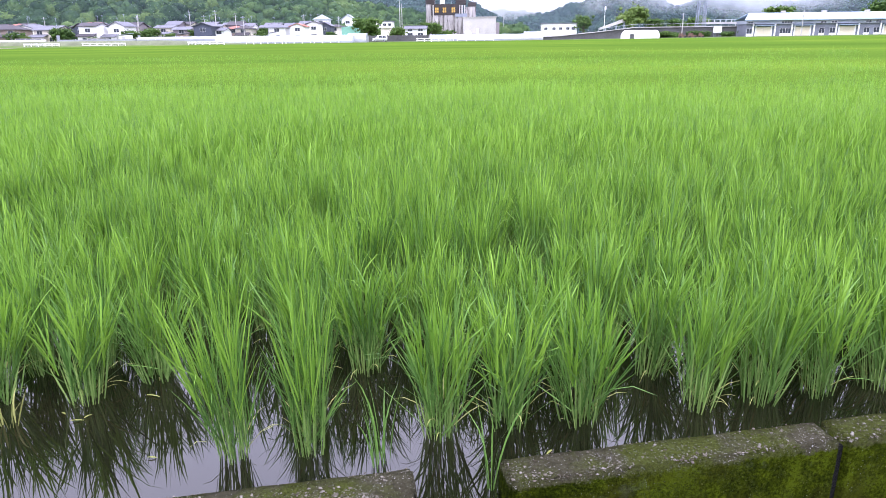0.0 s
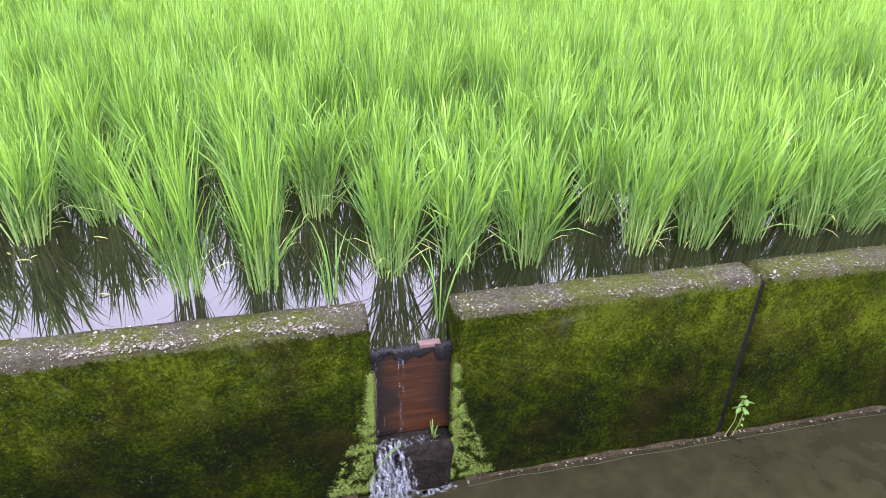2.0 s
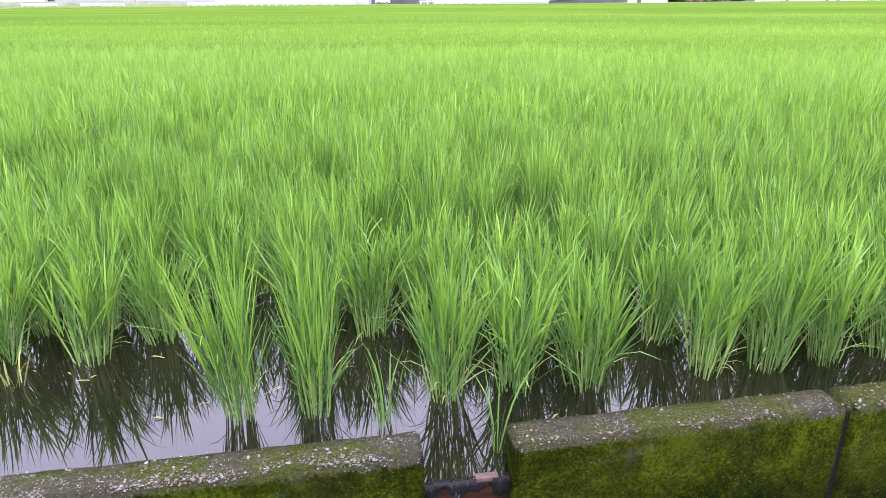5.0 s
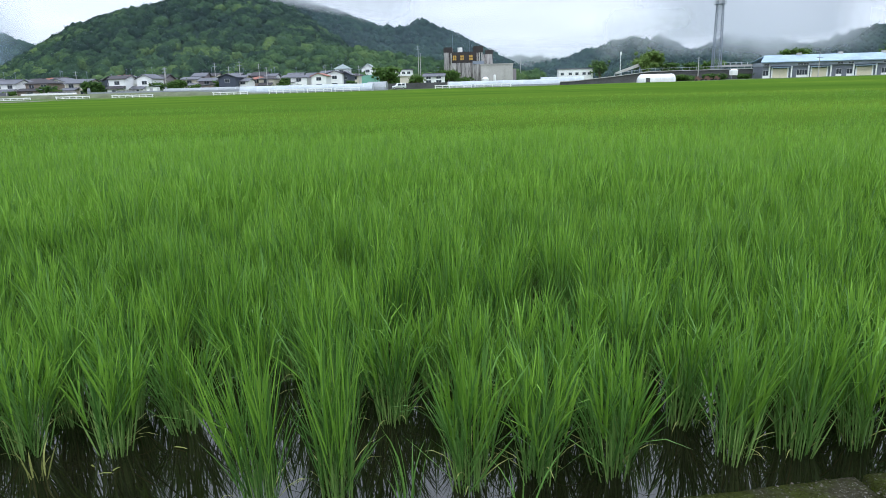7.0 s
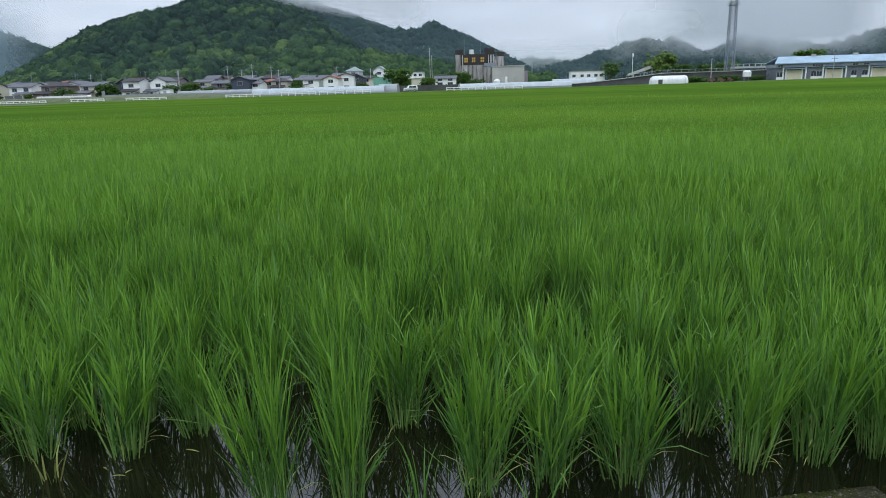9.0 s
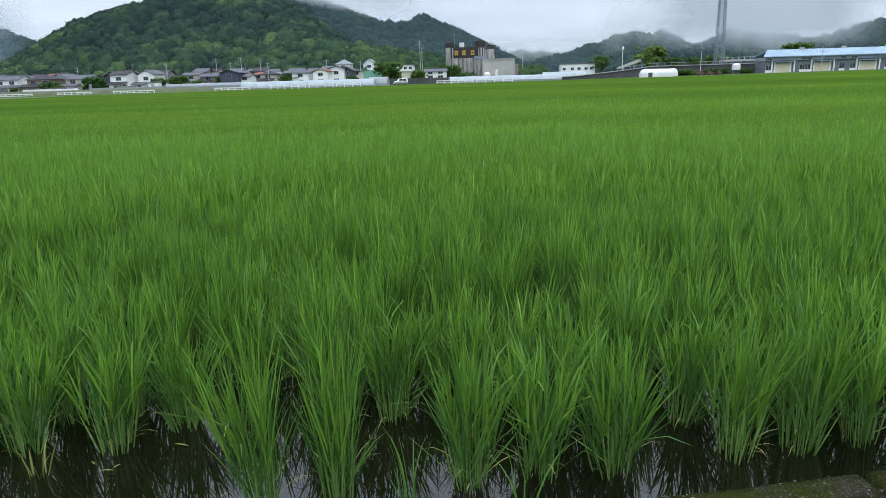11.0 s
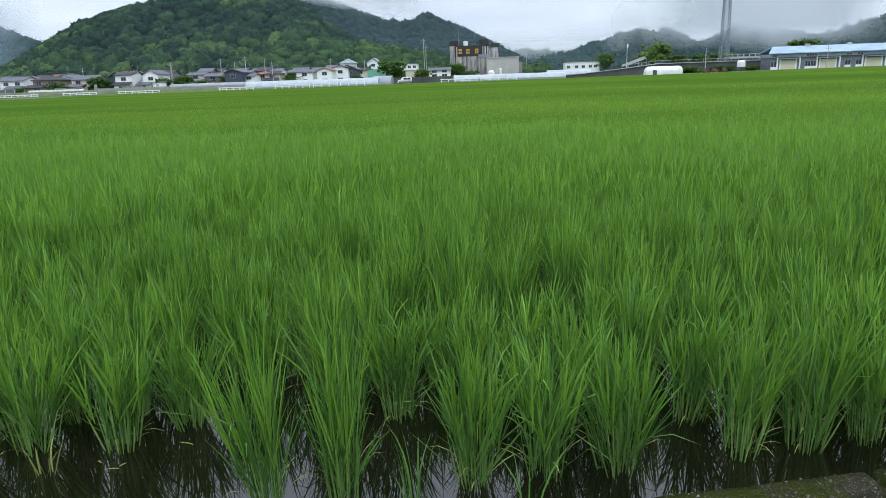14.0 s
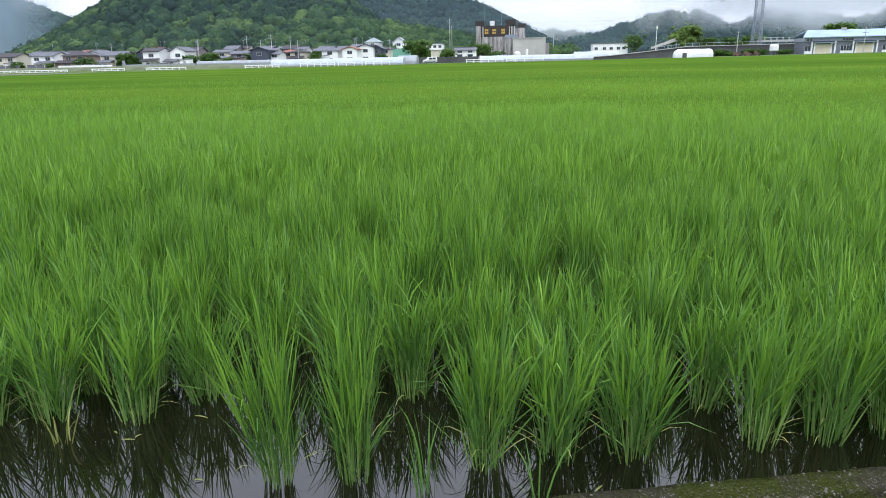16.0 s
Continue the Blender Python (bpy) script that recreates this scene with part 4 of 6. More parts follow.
tuft("rice_sprig", Vector((-0.208, 1.738, 0)), 16, 0.34, RICE_LEAF, "thin pale rice sprig leaning in the water", "rice plant", 0.035, 0.0046, 0.14)
tuft("rice_sprig", Vector((0.126, 1.63, 0)), 9, 0.34, RICE_LEAF, "few slender rice leaves beside the sluice gap", "rice plant", 0.012, 0.0048, 0.13)
tuft("grass_tuft", plan(-0.031, 0.02, -0.335), 7, 0.075, WEED_LEAF, "small grass tuft growing on the sluice sill", "grass", 0.008, 0.004)
tuft("grass_tuft", plan(-0.232, -0.010, -0.41), 9, 0.19, WEED_LEAF, "few grass blades hanging at the sluice gap", "grass", 0.016, 0.0032, 0.45)
tuft("dead_rice_tuft", Vector((-1.52, 1.92, 0)), 9, 0.17, DRY_LEAF, "small withered yellow rice tuft in the water", "rice plant", 0.03)


def build_moss():
    """Bright moss cushions on the wall beside the gap."""
    r = np.random.default_rng(5)
    for side, u_edge in ((1, 0.0), (-1, -0.245)):
        n = 1500
        z = -0.50 + 0.46 * r.random(n) ** 1.7
        reach = np.clip(0.012 + (0.40 if side > 0 else 0.42) * np.clip(-0.12 - z, 0, 1) ** 1.15, 0, 0.14)
        u = u_edge + side * reach * r.random(n) ** 1.9
        keep = np.array([noise.noise((a * 30, b * 30, 2)) > -0.12 for a, b in zip(u, z)])
        u, z = u[keep], z[keep]
        c = np.stack([u, -0.001 - 0.004 * r.random(len(u)), z], -1)
        v, f = lumps(c[::2], r.uniform(0.0018, 0.0042, len(c[::2])), 9, 0.9, 1, 0.35)
        m = 12 * len(u)
        base = np.repeat(c, 12, 0) + r.normal(0, 0.0060, (m, 3)) * np.array([1, 0.3, 1])
        base[:, 1] = np.minimum(base[:, 1], -0.003)
        tri = base[:, None, :] + r.normal(0, 0.0012, (m, 3, 3))
        f2 = np.arange(3 * m).reshape(-1, 3) + len(v)
        ob = link("moss_cushion", array_mesh("moss_cushion", np.concatenate([v, tri.reshape(-1, 3)]), np.concatenate([f, f2])), MOSS)
        ob.matrix_world = WALL_TURN
        tagged(ob, "bright green moss cushions on the wall edge", "moss", kind="stuff")
    # thin moss turf over the face, patchy
    n = 120000
    u, z = r.uniform(-1.35, 2.15, n), -0.47 + 0.58 * r.random(n) ** 0.85
    patch = np.array([noise.noise((a * 5, b * 5, 8)) + 0.7 * noise.noise((a * 17, b * 17, 3)) for a, b in zip(u, z)])
    keep = (patch > 0.10) & (z + 0.12 * patch > -0.12) & ((u < -0.26) | (u > 0.015)) & ((u < 0.972) | (u > 1.012))
    u, z = u[keep], z[keep]
    base = np.stack([u, np.full(len(u), -0.0025), z], -1)
    tri = base[:, None, :] + r.normal(0, 1, (len(u), 3, 3)) * np.array([0.0014, 0.0012, 0.0017])
    turf = link("moss_turf", array_mesh("moss_turf", tri.reshape(-1, 3), np.arange(3 * len(u)).reshape(-1, 3)), TURF)
    turf.matrix_world = WALL_TURN
    tagged(turf, "thin olive moss turf over the wet concrete", "moss", kind="stuff")
    # small pale gravel at the wall's foot
    k = 260
    u = r.uniform(-1.3, 2.2, k)
    keep = (u < -0.30) | (u > 0.05)
    u = u[keep]
    v, f = lumps(np.stack([u, -0.008 - 0.016 * r.random(len(u)), np.full(len(u), -0.519) + 0.008 * r.random(len(u))], -1), 0.0012 + 0.004 * r.random(len(u)) ** 3, 15, 0.7, 1, 0.2)
    grit = link("gravel", array_mesh("gravel", v, f), LICHEN)
    grit.matrix_world = WALL_TURN
    tagged(grit, "small pale gravel along the wall foot", "gravel", kind="stuff")
    # bared pebbles and lichen crusts along the wall's top
    n = 6400
    u = np.concatenate([r.uniform(-1.4, 2.2, 4200), r.uniform(-1.4, -0.25, 2200)])
    y = np.where(r.random(n) < 0.55, np.abs(r.normal(0, 0.022, n)), r.uniform(0, 0.112, n))
    keep = ((u < -0.252) | (u > 0.008)) & (y < 0.112) & (np.array([noise.noise((a * 6, b * 14, 5)) for a, b in zip(u, y)]) > -0.12)
    u, y = u[keep], y[keep]
    rad = 0.0009 + 0.0036 * r.random(len(u)) ** 4.5
    z = 0.1312 - np.where(y < 0.008, (0.008 - y) * 0.7, 0) + np.where(u > 0.99, 0.004, np.where(u < -0.2, 0.004, 0)) - rad * 0.1
    v, f = lumps(np.stack([u, y, z], -1), rad * 1.15, 12, 0.32, 1, 0.38)
    peb = link("lichen_crust", array_mesh("lichen_crust", v, f), LICHEN)
    peb.matrix_world = WALL_TURN
    tagged(peb, "pale lichen crusts and bared pebbles on concrete", "lichen", kind="stuff")


def leaf_blade(length, width):
    """One pointed oval leaf along +x with a fold."""
    bm = bmesh.new()
    rows = []
    for i in range(7):
        t = i / 6
        w = width * math.sin(math.pi * min(1.0, t * 0.92 + 0.06)) ** 0.8
        rows.append([bm.verts.new((length * t, s * w, 0.25 * abs(s) * w - 0.25 * length * t * t)) for s in (-1, 0, 1)])
    for a, c in zip(rows, rows[1:]):
        for j in range(2):
            bm.faces.new((a[j], c[j], c[j + 1], a[j + 1]))
    return bm


def build_joint_weed():
    root = empty("weed", WALL_TURN @ Matrix.Translation((0.992, -0.02, -0.50)), "small light green weed rooted in the wall joint", "weed")
    for pts in ([(0, 0, -0.01), (0.012, -0.012, 0.07), (0.003, -0.02, 0.145), (0.006, -0.025, 0.18)], [(0.022, -0.01, 0.0), (0.027, -0.02, 0.07), (0.026, -0.025, 0.14)]):
        bm = bmesh.new()
        for a, c in zip(pts, pts[1:]):
            rod(bm, a, c, 0.0018, 0.0015, 5)
        part("stem", bm, DRY_LEAF, root)
    r = random.Random(2)
    for i in range(13):
        bm = leaf_blade(r.uniform(0.020, 0.034), r.uniform(0.005, 0.008))
        ob = part("leaf", bm, WEED_LEAF, root, smooth=True)
        ob.matrix_basis = pose(0.006 + r.uniform(-0.006, 0.02), -0.026, 0.135 + 0.006 * i % 0.06, r.uniform(-30, 30), r.uniform(-25, 35), i * 137.5)
    for i in range(7):
        bm = leaf_blade(0.012, 0.004)
        ob = part("leaf", bm, WEED_LEAF, root)
        ob.matrix_basis = pose(0.026, -0.026, 0.04 + 0.014 * i, 0, 10, i * 170 - 60)


build_moss()
build_joint_weed()
# floating scraps of straw and leaf
for x, y, a, ln in ((-1.32, 1.95, 20, 0.05), (-1.28, 1.97, 75, 0.035), (-1.36, 1.99, 140, 0.04), (0.98, 1.93, -40, 0.12), (-1.08, 2.12, 160, 0.10), (0.30, 1.80, 60, 0.05), (-0.95, 1.75, 10, 0.03)):
    scrap = part("fallen_leaf", leaf_blade(ln, 0.004), DRY_LEAF)
    scrap.matrix_world = pose(x, y, 0.006, 0, -4, a)
    tagged(scrap, "scrap of yellowed rice leaf floating on the water", "leaf", "floating scraps")


# ---- far side: village, greenhouses, plant, warehouse ----
def window(parent, x, y, z, w, h, cols=2):
    """A sash window on a wall that faces -y."""
    fr = bmesh.new()
    t = 0.06
    for r in ((x, x + w, z, z + t), (x, x + w, z + h - t, z + h)):
        box(fr, r[0], r[1], y - 0.07, y + 0.02, r[2], r[3])
    for i in range(cols + 1):
        cx = x + (w - t) * i / cols
        box(fr, cx, cx + t, y - 0.068, y + 0.018, z + t, z + h - t)
    win = part("window", fr, FRAME, parent)
    part("pane", boxes((x + 0.03, x + w - 0.03, y - 0.035, y - 0.015, z + 0.03, z + h - 0.03)), GLASS, win)
    return win


def roof_shell(bm, x0, x1, y0, y1, z, rise, kind, over=0.5, thick=0.18):
    """A gable roof (ridge along x or y) or a hip roof."""
    x0, x1, y0, y1 = x0 - over, x1 + over, y0 - over, y1 + over
    cx, cy = (x0 + x1) / 2, (y0 + y1) / 2
    if kind == "gable_x":
        prism_pts = [(y0, z), (cy, z + rise), (y1, z), (y1, z + thick), (cy, z + rise + thick), (y0, z + thick)]
        a = [bm.verts.new((x0, p, q)) for p, q in prism_pts]
        c = [bm.verts.new((x1, p, q)) for p, q in prism_pts]
    elif kind == "gable_y":
        prism_pts = [(x0, z), (cx, z + rise), (x1, z), (x1, z + thick), (cx, z + rise + thick), (x0, z + thick)]
        a = [bm.verts.new((p, y1, q)) for p, q in prism_pts]
        c = [bm.verts.new((p, y0, q)) for p, q in prism_pts]
    else:
        d = min(x1 - x0, y1 - y0) / 2 * 0.98
        long_x = (x1 - x0) >= (y1 - y0)
        r0, r1 = ((x0 + d, cy), (x1 - d, cy)) if long_x else ((cx, y0 + d), (cx, y1 - d))
        base = [bm.verts.new((x, y, z)) for x, y in ((x0, y0), (x1, y0), (x1, y1), (x0, y1))]
        up = [bm.verts.new((x, y, z + thick)) for x, y in ((x0, y0), (x1, y0), (x1, y1), (x0, y1))]
        ra, rb = bm.verts.new((*r0, z + rise + thick)), bm.verts.new((*r1, z + rise + thick))
        bm.faces.new(base[::-1])
        for i in range(4):
            j = (i + 1) % 4
            bm.faces.new((base[i], base[j], up[j], up[i]))
        if long_x:
            for f in ((up[0], up[1], rb, ra), (up[1], up[2], rb), (up[2], up[3], ra, rb), (up[3], up[0], ra)):
                bm.faces.new(f)
        else:
            for f in ((up[0], up[1], ra), (up[1], up[2], rb, ra), (up[2], up[3], rb), (up[3], up[0], ra, rb)):
                bm.faces.new(f)
        return
    bm.faces.new(a[::-1])
    bm.faces.new(c)
    for i in range(6):
        j = (i + 1) % 6
        bm.faces.new((a[i], a[j], c[j], c[i]))


def gable_wall(bm, x0, x1, y0, y1, z, rise, kind):
    if kind == "gable_x":
        for x, s in ((x0, 1), (x1, -1)):
            v = [bm.verts.new(p) for p in ((x, y0, z), (x, y1, z), (x, (y0 + y1) / 2, z + rise), (x + s * 0.15, y0, z), (x + s * 0.15, y1, z), (x + s * 0.15, (y0 + y1) / 2, z + rise))]
            for f in ((0, 1, 2), (5, 4, 3), (0, 2, 5, 3), (1, 4, 5, 2), (0, 3, 4, 1)):
                bm.faces.new([v[i] for i in f])
    elif kind == "gable_y":
        for y, s in ((y0, 1), (y1, -1)):
            v = [bm.verts.new(p) for p in ((x0, y, z), (x1, y, z), ((x0 + x1) / 2, y, z + rise), (x0, y + s * 0.15, z), (x1, y + s * 0.15, z), ((x0 + x1) / 2, y + s * 0.15, z + rise))]
            for f in ((0, 1, 2), (5, 4, 3), (0, 2, 5, 3), (1, 4, 5, 2), (0, 3, 4, 1)):
                bm.faces.new([v[i] for i in f])


def house(x, y, z, w, d, eave, rise, kind, wall_mat, roof_mat, label, annex=None, storeys=2, turn=0.0, aerial=False):
    """A house whose front faces -y; annex: (x0, x1, depth, height) of a lean-to with its own roof before it."""
    h = empty("house", pose(x, y, z, 0, 0, turn), label, "house", "houses of the village")
    x0, x1 = -w / 2, w / 2
    bm = boxes((x0, x1, 0, d, -1.0, eave))
    gable_wall(bm, x0, x1, 0, d, eave, rise, kind)
    part("wall", bm, wall_mat, h)
    bm = bmesh.new()
    roof_shell(bm, x0, x1, 0, d, eave - 0.02, rise, kind)
    roof = part("roof", bm, roof_mat, h)
    if kind == "gable_x" or kind == "hip":
        cy = d / 2
        part("ridge", boxes((x0 + (0 if kind == "gable_x" else d * 0.42), x1 - (0 if kind == "gable_x" else d * 0.42), cy - 0.15, cy + 0.15, eave + rise + 0.1, eave + rise + 0.36)) if w > d * 0.95 else
             boxes((-0.2, 0.2, cy - 0.2, cy + 0.2, eave + rise + 0.1, eave + rise + 0.36)), roof_mat, roof)
    if aerial:
        bm = bmesh.new()
        rod(bm, (w * 0.2, d / 2, eave + rise * 0.6), (w * 0.2, d / 2, eave + rise + 2.6), 0.03, sides=4)
        for k in range(5):
            rod(bm, (w * 0.2 - 0.5 + 0.1 * k, d / 2, eave + rise + 2.4 - 0.02 * k), (w * 0.2 + 0.5 - 0.1 * k, d / 2, eave + rise + 2.4 - 0.14 * k), 0.02, sides=4)
        part("aerial", bm, STEEL, h)
    lev = (eave / storeys)
    for s in range(storeys):
        k = max(1, int(w / 3.2))
        for i in range(k):
            ww = 1.7 if s else 1.9
            cx = x0 + w * (i + 0.5) / k - ww / 2
            if s == 0 and annex and annex[0] - 1.5 < cx < annex[1] + 0.2:
                continue
            window(h, cx, 0.0, s * lev + (0.95 if s else 0.5), ww, 1.15 if s else 1.7)
    if annex:
        a0, a1, ad, ah = annex
        part("annex_wall", boxes((a0, a1, -ad, -0.003, -1.0, ah)), wall_mat, h)
        bm = bmesh.new()
        v = [bm.verts.new(p) for p in ((a0 - 0.4, -ad - 0.5, ah - 0.05), (a1 + 0.4, -ad - 0.5, ah - 0.05), (a1 + 0.4, -0.004, ah + 0.75), (a0 - 0.4, -0.004, ah + 0.75),
                                       (a0 - 0.4, -ad - 0.5, ah + 0.12), (a1 + 0.4, -ad - 0.5, ah + 0.12), (a1 + 0.4, -0.004, ah + 0.92), (a0 - 0.4, -0.004, ah + 0.92))]
        for f in ((3, 2, 1, 0), (4, 5, 6, 7), (0, 1, 5, 4), (1, 2, 6, 5), (2, 3, 7, 6), (3, 0, 4, 7)):
            bm.faces.new([v[i] for i in f])
        part("annex_roof", bm, roof_mat, h)
        window(h, a0 + (a1 - a0) * 0.3, -ad, 0.5, min(2.2, (a1 - a0) * 0.45), 1.6)
    return h


def greenhouse(x0, x1, y, z, r, mat, label, turn=0.0, shoulder=0.8):
    """A long film tunnel along x with hoops and closed round ends."""
    w = x1 - x0
    g = empty("greenhouse", pose((x0 + x1) / 2, y, z, 0, 0, turn), label, "greenhouse", "film greenhouses")
    arc = [(-r, 0)] + [(-r * math.cos(math.pi * i / 12), shoulder + r * 0.72 * math.sin(math.pi * i / 12)) for i in range(13)] + [(r, 0)]
    bm = bmesh.new()
    k = max(2, int(w / 2.5))
    rows = [[bm.verts.new((-w / 2 + w * i / k, p, q - (0.05 if i % 2 else 0))) for p, q in arc] for i in range(k + 1)]
    for a, c in zip(rows, rows[1:]):
        for j in range(len(arc) - 1):
            bm.faces.new((a[j], c[j], c[j + 1], a[j + 1]))
    bm.faces.new(rows[0]); bm.faces.new(rows[-1][::-1])
    part("cover", bm, mat, g, smooth=False)
    for i in range(0, k + 1, 2):
        bm = bmesh.new()
        xx = -w / 2 + w * i / k
        for (p, q), (s, t) in zip(arc, arc[1:]):
            rod(bm, (xx, p * 1.01, q + 0.02), (xx, s * 1.01, t + 0.02), 0.04, sides=4)
        part("hoop", bm, PIPE, g)
    part("skirt", boxes((-w / 2, w / 2, -r - 0.06, -r - 0.02, 0, 0.7)), FILM_GREY, g)
    part("door", boxes((-w / 2 - 0.06, -w / 2 - 0.02, -0.8, 0.8, 0, 1.9)), FILM_GREY, g)
    return g


def rail_fence(x0, x1, y, z, h=0.95):
    f = empty("guard_rail", pose(x0, y, z), "low white guard rail on posts beside the field", "guard rail", "white guard rails")
    w = x1 - x0
    k = max(2, int(w / 1.9))
    for i in range(k + 1):
        part("post", boxes((w * i / k - 0.09, w * i / k + 0.09, 0.02, 0.16, -0.6, h)), WHITE_PAINT, f)
    part("rail", boxes((-0.2, w + 0.2, -0.06, 0.0, h - 0.22, h)), WHITE_PAINT, f)
    part("rail", boxes((-0.2, w + 0.2, -0.05, 0.0, h - 0.62, h - 0.50)), WHITE_PAINT, f)


def car(x, y, z, turn=0.0):
    c = empty("car", pose(x, y, z, 0, 0, turn), "small white van parked beside the field", "car")
    bm = bmesh.new()
    prism(bm, [(-1.9, 0.35), (1.9, 0.35), (1.95, 0.95), (1.05, 1.08), (0.55, 1.72), (-1.75, 1.75), (-1.92, 1.0)], -0.8, 0.8)
    bmesh.ops.recalc_face_normals(bm, faces=bm.faces[:])
    bmesh.ops.bevel(bm, geom=list(bm.edges), offset=0.07, segments=2, affect="EDGES")
    part("body", bm, CAR_PAINT, c, smooth=True)
    for y0 in (-0.815, 0.79):
        for a, b in ((-1.65, -0.75), (-0.65, 0.3)):
            part("window", boxes((a, b, y0, y0 + 0.025, 1.08, 1.6)), GLASS, c)
    bm = bmesh.new()
    prism(bm, [(0.38, 1.12), (0.95, 1.12), (0.55, 1.6), (0.38, 1.6)], -0.815, -0.79)
    part("window", bm, GLASS, c)
    for wx in (-1.2, 1.25):
        for wy in (-0.72, 0.72):
            bm = bmesh.new()
            rod(bm, (wx, wy - 0.1, 0.31), (wx, wy + 0.1, 0.31), 0.31, sides=16)
            wheel = part("wheel", bm, TYRE, c)
            bm = bmesh.new()
            s = -1 if wy < 0 else 1
            rod(bm, (wx, wy + s * 0.10, 0.31), (wx, wy + s * 0.115, 0.31), 0.18, sides=12)
            part("rim", bm, PIPE, wheel)
    part("headlight", boxes((1.86, 1.97, -0.72, -0.45, 0.72, 0.9)), GLASS, c)
    part("bumper", boxes((1.88, 2.0, -0.75, 0.75, 0.3, 0.52)), CAR_PAINT, c)


def tree(x, y, z, w, h, seed, label="round broadleaved tree with dark green crown", kind="tree", mat=TREE_LEAF):
    """Tapered trunk, limbs, and a crown of many leaf clumps round the limb ends."""
    r = np.random.default_rng(seed)
    t = empty(kind, pose(x, y, z), label, kind)
    bm = bmesh.new()
    rod(bm, (0, 0, -1.0), (0.1, 0, h * 0.45), w * 0.05, w * 0.03, 8)
    tips = []
    for i in range(9):
        a = i * 2.4 + r.random()
        tip = (w * 0.36 * math.cos(a) * r.uniform(0.5, 1), w * 0.36 * math.sin(a) * r.uniform(0.5, 1), h * r.uniform(0.45, 0.9))
        rod(bm, (0.05, 0, h * r.uniform(0.2, 0.42)), tip, w * 0.022, w * 0.008, 5)
        tips.append(tip)
    part("trunk", bm, BARK, t)
    n = 150
    c = np.array(tips)[r.integers(0, len(tips), n)] + r.normal(0, 1, (n, 3)) * np.array([w * 0.16, w * 0.16, h * 0.13])
    c[:, 2] = np.clip(c[:, 2], h * 0.12, h * 0.97)
    v1, f1 = lumps(c, r.uniform(0.05, 0.10, n) * w, seed, 0.8, 1, 0.3)
    m = 2600
    base = c[r.integers(0, n, m)] + r.normal(0, 1, (m, 3)) * w * 0.065
    s = w * 0.028
    tri = base[:, None, :] + r.normal(0, 1, (m, 3, 3)) * s
    f2 = np.arange(3 * m).reshape(-1, 3) + len(v1)
    link("crown", array_mesh("crown", np.concatenate([v1, tri.reshape(-1, 3)]), np.concatenate([f1, f2])), mat, t)
    return t


def pole(x, y, z, h, label="slim concrete utility pole with short crossarms", arms=2):
    p = empty("utility_pole", pose(x, y, z), label, "utility pole", "utility poles")
    bm = bmesh.new()
    rod(bm, (0, 0, -1), (0, 0, h), 0.14, 0.085, 8)
    part("pole", bm, CONCRETE, p)
    for i in range(arms):
        part("crossarm", boxes((-0.8, 0.8, -0.17, -0.1, h - 0.5 - 0.9 * i, h - 0.4 - 0.9 * i)), STEEL, p)


